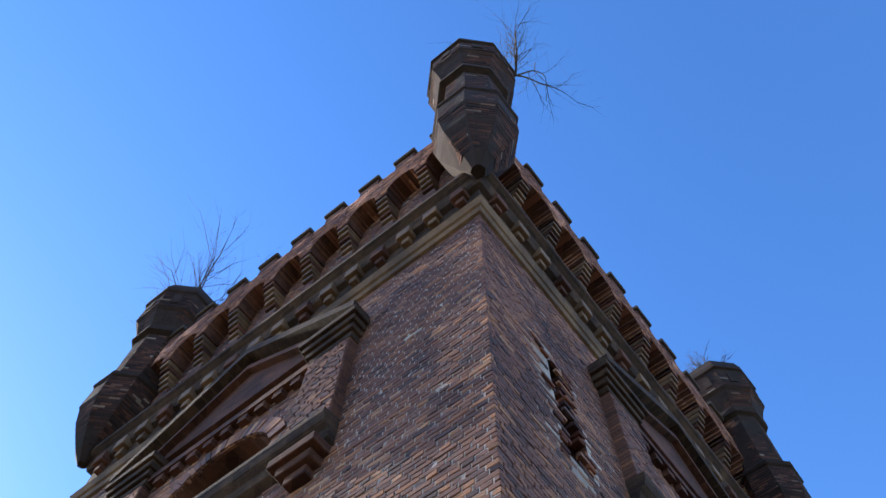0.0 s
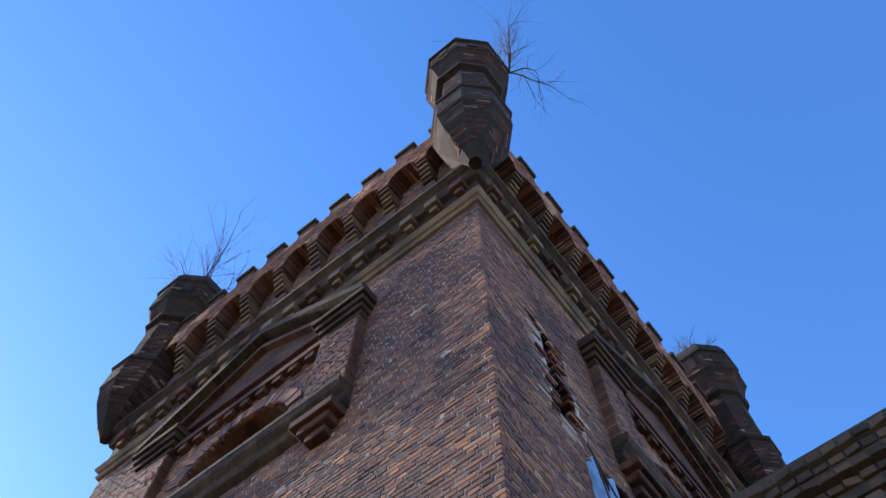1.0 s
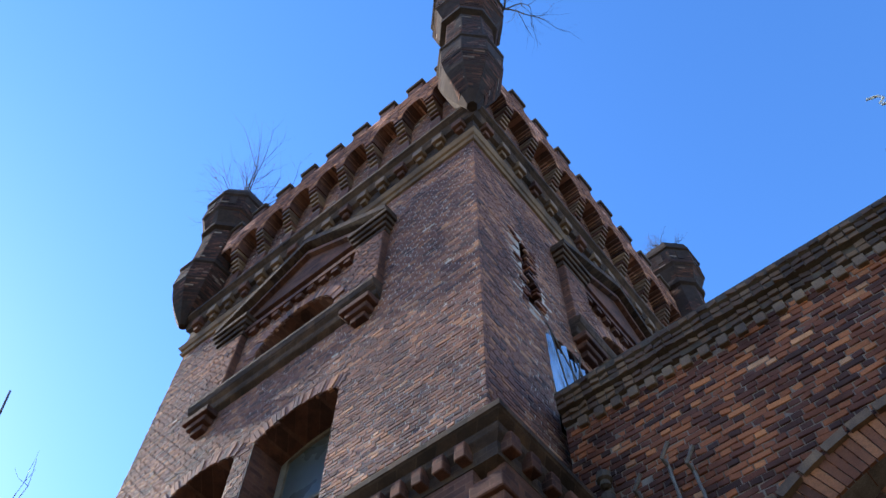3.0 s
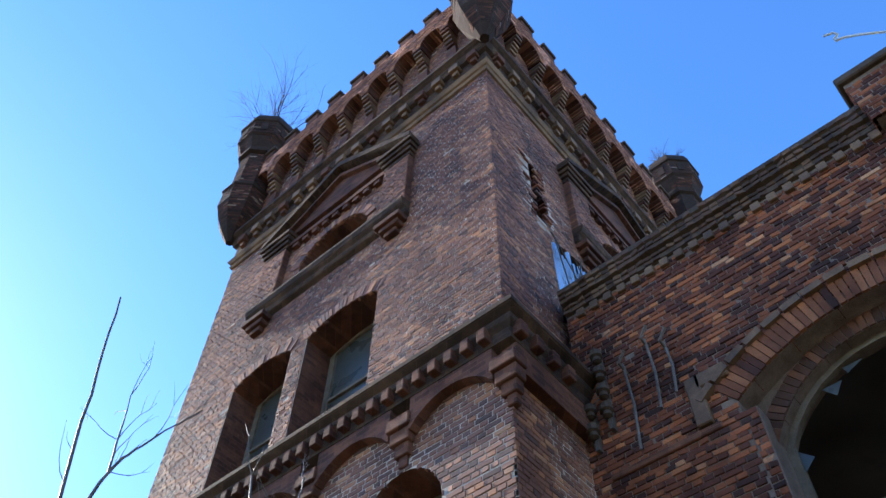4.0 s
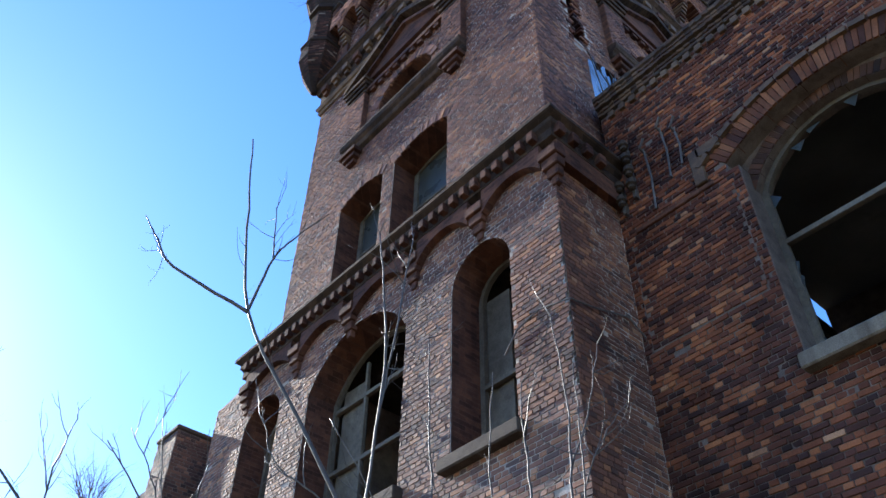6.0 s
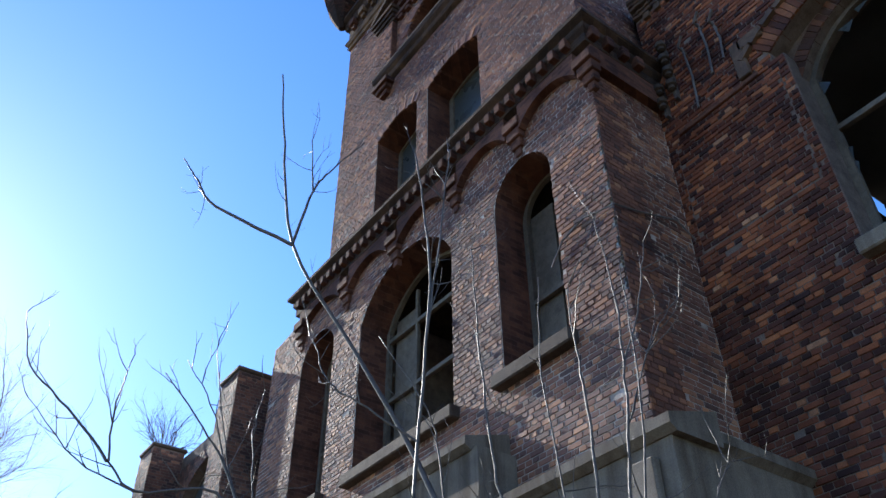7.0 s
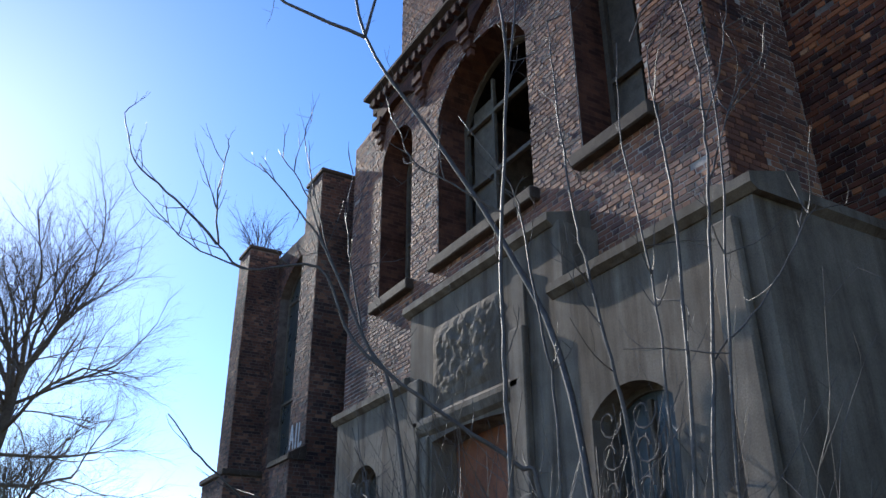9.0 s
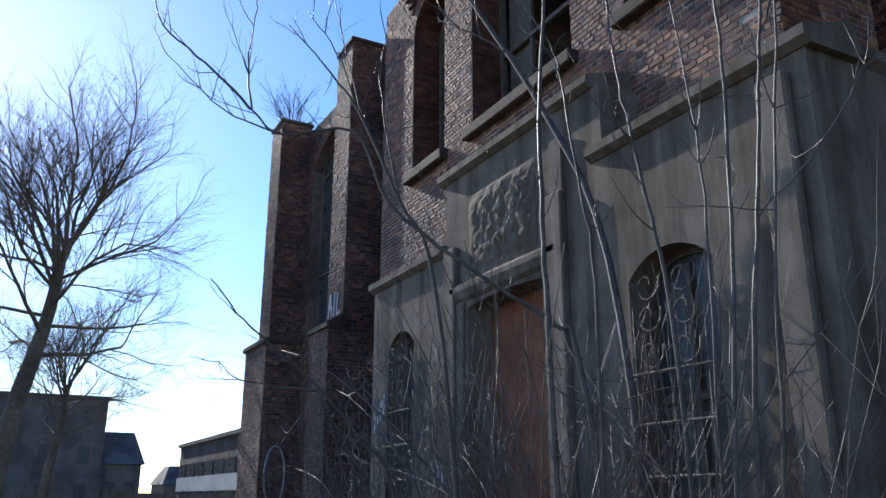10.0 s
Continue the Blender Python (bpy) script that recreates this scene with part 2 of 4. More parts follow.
def solid(bm, face, outline, holes, d_out, d_in):
    """A slab with openings right through it."""
    loops = [outline] + [h.outline() for h in holes]
    edges = []
    for loop in loops:
        vs = [bm.verts.new(face.at(u, v, d_out)) for u, v in loop]
        edges += [bm.edges.new((vs[i], vs[(i + 1) % len(vs)])) for i in range(len(vs))]
    got = bmesh.ops.triangle_fill(bm, edges=edges, use_beauty=True, normal=tuple(face.n))
    faces = [g for g in got["geom"] if isinstance(g, bmesh.types.BMFace)]
    ext = bmesh.ops.extrude_face_region(bm, geom=faces)
    bmesh.ops.translate(bm, verts=[g for g in ext["geom"] if isinstance(g, bmesh.types.BMVert)], vec=tuple(face.n * (d_in - d_out)))
    bmesh.ops.recalc_face_normals(bm, faces=bm.faces[:])
    bm.normal_update()
    for f in bm.faces:
        f.material_index = 0 if abs(f.normal.dot(Vector(face.n))) > 0.5 else 1
    return bm


COURSE, LONG, SHORT, JOINT = 0.076, 0.24, 0.12, 0.013


def brick_rects(u0, u1, v0, v1, holes, keep=None):
    out = []
    k = 0
    v = v0
    while v + COURSE * 0.8 <= v1:
        pitch = LONG if k % 2 else SHORT
        shift = (0.0, 0.06, 0.03, 0.18)[k % 4]
        cuts = sorted(s for s in (h.span(v + COURSE / 2, 0.0) for h in holes) if s)
        runs, a = [], u0
        for s, e in cuts:
            runs.append((a, s))
            a = e
        runs.append((a, u1))
        for a, b in runs:
            if b - a < 0.04:
                continue
            u = u0 - shift + pitch * math.floor((a - u0 + shift) / pitch)
            while u < b:
                s, e = max(u, a), min(u + pitch, b)
                if e - s > 0.022 and (keep is None or keep((s + e) / 2, v + COURSE / 2)):
                    out.append((s, e - JOINT, v, v + COURSE - JOINT))
                u += pitch
        v += COURSE
        k += 1
    return np.array(out)


QUADS = [(0, 1, 5, 4), (1, 2, 6, 5), (2, 3, 7, 6), (3, 0, 4, 7), (4, 5, 9, 8), (5, 6, 10, 9), (6, 7, 11, 10), (7, 4, 8, 11), (8, 9, 10, 11)]


def bricks(face, u0, u1, v0, v1, holes, mat, parent, keep=None, proud=0.008, rough=0.0045, lost=0.004, rects=None, bare=False):
    """A skin of single laid bricks, each a little uneven, in one mesh."""
    r = brick_rects(u0, u1, v0, v1, holes, keep) if rects is None else np.array(rects)
    n = len(r)
    base = proud + rng.normal(0, rough * 0.5, n)
    base[rng.random(n) < lost] = -0.03
    tu, tv = rng.normal(0, rough, n), rng.normal(0, rough * 0.4, n)
    c = 0.005
    us = np.stack([r[:, 0], r[:, 1], r[:, 1], r[:, 0]], 1)
    vs = np.stack([r[:, 2], r[:, 2], r[:, 3], r[:, 3]], 1)
    su, sv = np.array([1, -1, -1, 1]) * c, np.array([1, 1, -1, -1]) * c
    tilt = base[:, None] + tu[:, None] * np.array([-1, 1, 1, -1]) / 2 + tv[:, None] * np.array([-1, -1, 1, 1]) / 2
    rings = [np.stack([us, vs, np.full_like(us, -0.035)], -1), np.stack([us, vs, tilt - c], -1), np.stack([us + su, vs + sv, tilt], -1)]
    verts = face.many(np.concatenate(rings, 1).reshape(-1, 3))
    faces = (np.array(QUADS)[None] + 12 * np.arange(n)[:, None, None]).reshape(-1, 4)
    if bare:
        return verts, faces
    ob = raw("brick_skin", verts.tolist(), faces.tolist(), mat, parent)
    return tagged(ob, kind="stuff")


def ring(bm, profile, x0, x1, y0, y1, level=float):
    """A moulding that runs round a rectangular plan; profile of (out, height)."""
    loops = [[bm.verts.new(p) for p in ((x0 - d, y0 - d, level(z)), (x1 + d, y0 - d, level(z)), (x1 + d, y1 + d, level(z)), (x0 - d, y1 + d, level(z)))] for d, z in profile]
    for a, b in zip(loops, loops[1:]):
        for i in range(4):
            bm.faces.new((a[i], a[(i + 1) % 4], b[(i + 1) % 4], b[i]))
    bm.faces.new(loops[0][::-1])
    bm.faces.new(loops[-1])
    bmesh.ops.recalc_face_normals(bm, faces=bm.faces[:])
    return bm


def strip(bm, face, profile, u0, u1):
    """A moulding along one wall; profile of (out, height)."""
    a = [bm.verts.new(face.at(u0, v, d)) for d, v in profile]
    b = [bm.verts.new(face.at(u1, v, d)) for d, v in profile]
    n = len(profile)
    for i in range(n):
        bm.faces.new((a[i], a[(i + 1) % n], b[(i + 1) % n], b[i]))
    bm.faces.new(a[::-1])
    bm.faces.new(b)
    bmesh.ops.recalc_face_normals(bm, faces=bm.faces[:])
    return bm


def voussoirs(face, h, depth, out, inner, mat, parent,  name="voussoir", piece=0.085):
    """Single wedge bricks round the head of an opening."""
    a = math.atan2(h.spring - h.cz, h.half)
    span = math.pi - 2 * a
    n = max(5, round(span * (h.r + depth / 2) / piece))
    for k in range(n):
        t0, t1 = a + span * (k + 0.07) / n, a + span * (k + 0.93) / n
        o = out + rng.normal(0, 0.004)
        q = [(h.mid + rr * math.cos(t), h.cz + rr * math.sin(t)) for rr, t in ((h.r, t0), (h.r + depth, t0), (h.r + depth, t1), (h.r, t1))]
        vs = [face.at(u, v, inner) for u, v in q] + [face.at(u, v, o) for u, v in q]
        hang(raw(name, vs, [(0, 1, 2, 3), (4, 5, 6, 7), (0, 1, 5, 4), (1, 2, 6, 5), (2, 3, 7, 6), (3, 0, 4, 7)], mat), parent)


def tube(verts, faces, pts, radii, sides=6):
    base = len(verts)
    up = Vector((0.13, 0.31, 0.94))
    for i, (p, r) in enumerate(zip(pts, radii)):
        d = (pts[min(i + 1, len(pts) - 1)] - pts[max(i - 1, 0)]).normalized()
        s = d.cross(up)
        s = s.normalized() if s.length > 1e-4 else Vector((1, 0, 0))
        t = d.cross(s)
        for k in range(sides):
            an = 2 * math.pi * k / sides
            verts.append(tuple(p + (s * math.cos(an) + t * math.sin(an)) * r))
    for i in range(len(pts) - 1):
        for k in range(sides):
            faces.append((base + i * sides + k, base + i * sides + (k + 1) % sides, base + (i + 1) * sides + (k + 1) % sides, base + (i + 1) * sides + k))
    faces.append(tuple(base + (len(pts) - 1) * sides + k for k in range(sides)))


# ---- the tower ----
W, D, W_BASE = 7.6, 8.2, 8.0


def lv(z):
    """Drawn heights above the string course to built heights: the upper storeys are lower than drawn, the crown is not."""
    return z if z < 12.1 else (12.1 + (z - 12.1) * UPPER if z < 21.65 else 12.1 + 9.55 * UPPER + (z - 21.65) * CROWN)


UPPER, CROWN = 0.825, 1.06


class TowerFace(Face):
    """A wall of the tower, whose heights go through lv()."""

    def at(self, u, v, d=0.0):
        return super().at(u, lv(v), d)

    def many(self, uvd):
        uvd = np.array(uvd, float)
        uvd[..., 1] = np.interp(uvd[..., 1], (0, 12.1, 21.65, 40), (0, 12.1, lv(21.65), lv(40)))
        return super().many(uvd)

    def block(self, bm, u0, u1, v0, v1, d0, d1, bevel=0.0):
        a, b = self.at(u0, v0, d0), self.at(u1, v1, d1)
        return box(bm, min(a[0], b[0]), max(a[0], b[0]), min(a[1], b[1]), max(a[1], b[1]), lv(v0), lv(v1), bevel)


FRONT = TowerFace((0, 0, 0), (1, 0, 0), (0, -1, 0))
RIGHT = TowerFace((0, 0, 0), (0, 1, 0), (1, 0, 0))
BASE_F = Face((0, -0.16, 0), (1, 0, 0), (0, -1, 0))
BASE_R = Face((0.16, 0, 0), (0, 1, 0), (1, 0, 0))
WING_F = Face((0, 1.3, 0), (1, 0, 0), (0, -1, 0))
LEFT_F = Face((0, 0.45, 0), (1, 0, 0), (0, -1, 0))

tower = thing("brick_tower", "tall dark red brick tower with crenellated parapet and corner turrets", "tower", (-4, 4, 0))


def put(name, bm, mat, parent, label=""):
    """A part whose mesh is in world places, hung under a thing that stands elsewhere."""
    ob = part(name, bm, mat, None, label)
    hang(ob, parent)
    return ob


def hang(ob, parent):
    ob.parent = parent
    at = Vector((0, 0, 0))
    p = parent
    while p:
        at += p.location
        p = p.parent
    ob.location = ob.location - at
    return ob


UP1, UP2 = Hole(-4.0, -2.38, 12.62, 15.5, 0.22), Hole(-5.86, -4.38, 12.62, 15.5, 0.22)
ATTIC = Hole(-4.8, -2.95, 18.0, 18.75, 0.72)
ATTIC_R = Hole(3.4, 5.25, 18.0, 18.75, 0.72)
GAP_R = Hole(1.5, 3.3, 14.0, 16.5, 0.3)
TORN = Hole(1.1, 1.56, 16.95, 18.9, 0.2)
TOP = 21.7

bm = bmesh.new()
solid(bm, FRONT, [(-W, 12.0), (0, 12.0), (0, 26.0), (-W, 26.0)], [UP1, UP2, ATTIC], 0, -0.7)
wall_front = put("wall", bm, M_MORTAR, tower)
bm = bmesh.new()
solid(bm, RIGHT, [(0.7, 12.0), (D, 12.0), (D, 26.0), (0.7, 26.0)], [ATTIC_R, GAP_R, TORN], 0, -0.5)
wall_right = put("wall", bm, M_MORTAR, tower)
bm = bmesh.new()
box(bm, -W, -W + 0.5, 0.7, D, 0, lv(26.0))
put("wall", bm, M_MORTAR, tower)
bm = bmesh.new()
box(bm, -W + 0.5, -0.5, D - 0.5, D, 0, lv(26.0))
put("wall", bm, M_MORTAR, tower)
for z in (6.9, 12.2, lv(17.2), lv(24.5)):
    bm = bmesh.new()
    box(bm, -W + 0.5, -0.5, 0.5, D - 0.5, z - 0.2, z)
    put("floor_slab", bm, M_ROOM, tower)


def skin(face, *args, **kw):
    parent = kw.pop("parent")
    ob = bricks(face, *args, parent=None, **kw)
    return hang(ob, parent)


skin(FRONT, -W, 0.024, 12.3, TOP, [UP1, UP2, ATTIC], M_BRICK, parent=tower)


def torn(u, v):
    """Where the flank still has its facing: a ragged strip has fallen."""
    c = 1.34 - 0.1 * (v - 17.0) + 0.07 * math.sin(v * 5.1)
    half = (0.27 + 0.1 * math.sin(v * 41.0) + 0.05 * math.sin(v * 97.0)) * (1 if 16.9 < v < 18.9 else 0.5)
    return not (abs(u - c) < half and 16.6 < v < 19.3)


skin(RIGHT, 0.0, D, 12.3, TOP, [ATTIC_R, GAP_R], M_BRICK, parent=tower, keep=torn)

# lower storey of the tower
LO1, LO2, LO3 = Hole(-2.02, -0.8, 7.3, 10.1, 0.58), Hole(-5.78, -3.1, 7.3, 10.1, 0.85), Hole(-8.02, -6.75, 7.3, 10.2, 0.62)
bm = bmesh.new()
solid(bm, BASE_F, [(-9.4, 0), (0.16, 0), (0.16, 12.0), (-8.16, 12.0), (-8.16, 11.6), (-9.4, 11.4)], [LO1, LO2, LO3], 0, -0.6)
put("wall", bm, M_MORTAR, tower)
bm = bmesh.new()
box(bm, -0.4, 0.16, 0.44, 1.3, 0, 12.0)
put("wall", bm, M_MORTAR, tower)
LOWS = [LO1, LO2, LO3]
skin(BASE_F, -9.4, 0.184, 4.6, 11.5, list(LOWS) + [Hole(-0.8, 0.16, 7.3, 10.1, 0)], M_BRICK, parent=tower)
skin(BASE_R, -0.16, 1.29, 5.2, 12.0, [], M_BRICK, parent=tower)
for h in LOWS:
    bm = bmesh.new()
    BASE_F.block(bm, h.u0 - 0.12, h.u1 + 0.12, h.v0 - 0.2, h.v0, -0.3, 0.16, 0.02)
    put("window_sill", bm, M_DARK, tower, "sooty projecting stone sill")

# string course with blocks, corbels and shallow arches
bm = bmesh.new()
ring(bm, [(0.1, 11.55), (0.3, 11.62), (0.3, 11.78), (0.36, 11.86), (0.36, 11.95), (0.46, 12.02), (0.46, 12.09), (0.3, 12.17), (0.02, 12.36)], -W_BASE, 0, 0, D)
put("string_course", bm, M_LEDGE, tower, "dark weathered string course")
k = 0
while k < 33:
    u = -8.1 + k * 0.25
    bm = bmesh.new()
    FRONT.block(bm, u, u + 0.125, 11.68, 11.87, 0.28, 0.42, 0.01)
    put("dentil", bm, M_MOULD, tower)
    k += 1
for k in range(4):
    bm = bmesh.new()
    RIGHT.block(bm, -0.25 + k * 0.31, -0.1 + k * 0.31, 11.68, 11.88, 0.28, 0.42, 0.01)
    put("dentil", bm, M_MOULD, tower)
for u in (-8.25, -6.5, -4.85, -3.1, -1.55, 0.0):
    bm = bmesh.new()
    for i, (v, d, w) in enumerate(((11.2, 0.34, 0.36), (11.02, 0.29, 0.3), (10.86, 0.24, 0.22), (10.72, 0.2, 0.13))):
        FRONT.block(bm, u + 0.18 - w / 2 - 0.0, u + 0.18 + w / 2, v, v + 0.18, 0.1, d, 0.012)
    put("corbel", bm, M_MOULD, tower, "stepped moulded brick corbel")
for a, b in ((-8.07, -6.5), (-6.14, -4.85), (-4.49, -3.1), (-2.74, -1.55), (-1.19, 0.0)):
    h = Hole(a, b, 11.0, 11.12, 0.3)
    bm = bmesh.new()
    pts = [(a - 0.02, 11.12)] + [(h.mid + h.r * math.cos(t), h.cz + h.r * math.sin(t)) for t in [math.pi - math.atan2(h.spring - h.cz, h.half) - (math.pi - 2 * math.atan2(h.spring - h.cz, h.half)) * i / 10 for i in range(11)]] + [(b + 0.02, 11.12), (b + 0.02, 11.6), (a - 0.02, 11.6)]
    solid(bm, FRONT, pts, [], 0.3, 0.1)
    put("blind_arch", bm, M_MOULD, tower)
bm = bmesh.new()
RIGHT.block(bm, -0.2, 1.3, 11.2, 11.6, 0.1, 0.3)
put("blind_arch", bm, M_MOULD, tower)

# upper cornice
bm = bmesh.new()
ring(bm, [(0.0, 21.6), (0.05, 21.62), (0.08, 21.68), (0.05, 21.76), (0.09, 21.78), (0.14, 21.86), (0.1, 21.94), (0.02, 21.96)], -W, 0, 0, D, lv)
put("cornice_roll", bm, M_YELLOW, tower, "yellow moulded brick rolls")
bm = bmesh.new()
ring(bm, [(0.0, 21.96), (0.06, 21.97), (0.06, 22.4), (0.14, 22.44), (0.2, 22.62), (0.3, 22.7), (0.3, 22.8), (0.06, 22.92), (0.0, 22.95)], -W, 0, 0, D, lv)
put("cornice", bm, M_LEDGE, tower, "dark projecting cornice ledge")
for face, length, u0 in ((FRONT, W, -W), (RIGHT, D, 0)):
    n = 16
    for i in range(n):
        u = u0 + (i + 0.3) * length / n
        bm = bmesh.new()
        face.block(bm, u, u + 0.24, 22.3, 22.5, 0.05, 0.22, 0.01)
        face.block(bm, u + 0.05, u + 0.19, 22.16, 22.3, 0.05, 0.15, 0.01)
        put("bracket", bm, M_YELLOW if i % 3 else M_MOULD, tower)


# the corbelled arcade and its parapet
def arcade(face, length, u0, bays):
    step = length / bays
    for i in range(bays):
        a = u0 + i * step
        b = a + step
        h = Hole(a + 0.13, b - 0.13, 24.2, 24.62, 0.32)
        ang = math.atan2(h.spring - h.cz, h.half)
        arc = [(h.mid + h.r * math.cos(math.pi - ang - (math.pi - 2 * ang) * j / 10), h.cz + h.r * math.sin(math.pi - ang - (math.pi - 2 * ang) * j / 10)) for j in range(11)]
        bm = bmesh.new()
        solid(bm, face, [(a, 24.5), (a + 0.13, 24.5)] + arc + [(b - 0.13, 24.5), (b, 24.5), (b, 25.6), (a, 25.6)], [], 0.37, 0.0)
        put("parapet_bay", bm, M_MOULD, tower)
        skin(face, a, b, 24.55, 25.6, [h], M_LIME, parent=tower, proud=0.38)
        for j in range(6):
            bm = bmesh.new()
            face.block(bm, b - 0.11, b + 0.11, 23.78 + j * 0.12, 23.885 + j * 0.12, 0.0, 0.1 + 0.05 * j, 0.008)
            put("corbel_brick", bm, M_YELLOW if (i + j) % 4 else M_MOULD, tower)
        bm = bmesh.new()
        face.block(bm, b - 0.14, b + 0.14, 22.85, 23.78, 0.0, 0.1)
        put("pier", bm, M_MOULD, tower)
        bm = bmesh.new()
        face.block(bm, a + 0.2, a + 0.2 + step * 0.5, 25.6, 25.95, 0.08, 0.37)
        put("merlon", bm, M_MOULD, tower)
        bm = bmesh.new()
        face.block(bm, a + 0.16, a + 0.24 + step * 0.5, 25.95, 26.06, 0.03, 0.43, 0.02)
        put("merlon_cap", bm, M_DARK, tower)


arcade(FRONT, W, -W, 9)
arcade(RIGHT, D, 0, 9)
skin(FRONT, -W, 0.0, 22.96, 24.9, [], M_BRICK, parent=tower)
skin(RIGHT, 0.0, D, 22.96, 24.9, [], M_BRICK, parent=tower)
bm = bmesh.new()
box(bm, -W - 0.2, 0.2, -0.2, D + 0.2, lv(25.2), lv(25.35))
put("roof", bm, M_DARK, tower)


# corner turrets
LEVELS = [(0.1, -0.2), (0.26, 0.1), (0.56, 0.8), (0.66, 1.2), (0.69, 1.3), (0.69, 2.1), (0.62, 2.3), (0.58, 2.5), (0.58, 4.25), (0.68, 4.36), (0.68, 4.6), (0.84, 5.1), (0.92, 5.2), (0.92, 6.0), (0.84, 6.5), (0.4, 6.86), (0.0, 6.94)]


def octagon(bm, levels):
    loops = [[bm.verts.new((r * math.cos(math.pi / 4 * (i + 0.5)), r * math.sin(math.pi / 4 * (i + 0.5)), z)) for i in range(8)] for r, z in levels]
    for a, b in zip(loops, loops[1:]):
        for i in range(8):
            bm.faces.new((a[i], a[(i + 1) % 8], b[(i + 1) % 8], b[i]))
    bm.faces.new(loops[0][::-1])
    for v in bm.verts:
        v.co += Vector(rng.normal(0, 0.008, 3))
    bmesh.ops.remove_doubles(bm, verts=bm.verts[:], dist=0.001)
    bmesh.ops.recalc_face_normals(bm, faces=bm.faces[:])
    return bm


def facet_bricks(levels):
    """Brickwork on the eight sides between neighbouring levels."""
    verts, faces, count = [], [], 0
    for (r0, z0), (r1, z1) in zip(levels, levels[1:]):
        for i in range(8):
            an = math.pi / 4 * (i + 1)
            out, side = np.array((math.cos(an), math.sin(an), 0)), np.array((-math.sin(an), math.cos(an), 0))
            c8 = math.cos(math.pi / 8)
            p0, p1 = out * r0 * c8 + (0, 0, z0), out * r1 * c8 + (0, 0, z1)
            up = p1 - p0
            length = np.linalg.norm(up)
            up = up / length
            face = Slope(p0, side, up, np.cross(side, up))
            rects, k, v = [], 0, 0.0
            while v + 0.07 <= length:
                half = (r0 + (r1 - r0) * (v + 0.04) / length) * math.sin(math.pi / 8)
                u = -half - (0.0, 0.12)[k % 2]
                while u < half:
                    a, b = max(u, -half), min(u + 0.24, half)
                    if b - a > 0.04:
                        rects.append((a, b - JOINT, v, v + COURSE - JOINT))
                    u += 0.24
                v += COURSE
                k += 1
            if rects:
                vs, fs = bricks(face, 0, 0, 0, 0, [], None, None, rects=rects, bare=True, proud=0.003, rough=0.002)
                verts += vs.tolist()
                faces += (fs + count).tolist()
                count += len(vs)
    me = bpy.data.meshes.new("brick_skin")
    me.from_pydata(verts, [], faces)
    me.materials.append(M_TURRET)
    return me


TURRET_SKIN = facet_bricks(LEVELS[1:6])
TURRET_SKIN2 = facet_bricks(LEVELS[7:9])
TURRET_SKIN3 = facet_bricks(LEVELS[10:14])


def turret(cx, cy, k, w):
    bm = octagon(bmesh.new(), LEVELS)
    body = part("turret", bm, M_SOOT, tower, "octagonal corbelled brick corner turret")
    body.location, body.scale = (cx + 4, cy - 4, lv(22.7)), (w, w, k)
    for me in (TURRET_SKIN, TURRET_SKIN2, TURRET_SKIN3):
        ob = new("brick_skin", me)
        ob.parent = body
        tagged(ob, kind="stuff")
    part("turret_band", octagon(bmesh.new(), [(0.56, 4.24), (0.71, 4.32), (0.72, 4.5), (0.64, 4.58)]), M_SOOT, body)
    part("turret_band", octagon(bmesh.new(), [(0.66, 2.02), (0.74, 2.1), (0.74, 2.2), (0.58, 2.4)]), M_SOOT, body)
    part("turret_cap", octagon(bmesh.new(), [(0.9, 5.98), (0.98, 6.04), (0.97, 6.2), (0.86, 6.56), (0.5, 6.88), (0.05, 6.98)]), M_SOOT, body, "sooty stone turret cap")
    # Dark raised blocks paint the shade of slits; the head has no openings.
    for i in range(8):
        an = math.pi / 4 * (i + 1)
        bm = bmesh.new()
        bmesh.ops.create_cube(bm, size=1.0, matrix=Matrix.LocRotScale((0.845 * math.cos(an), 0.845 * math.sin(an), 5.62), Euler((0, 0, an)), (0.06, 0.2, 0.46)))
        part("slit_shade_block", bm, M_SOOT, body)


for cx, cy, k, w in ((0.2, -0.25, 1.09, 1.0), (-W - 0.2, -0.25, 0.82, 0.86), (0.5, D + 0.3, 0.82, 0.84), (-W - 0.1, D + 0.1, 0.85, 0.86)):
    turret(cx, cy, k, w)


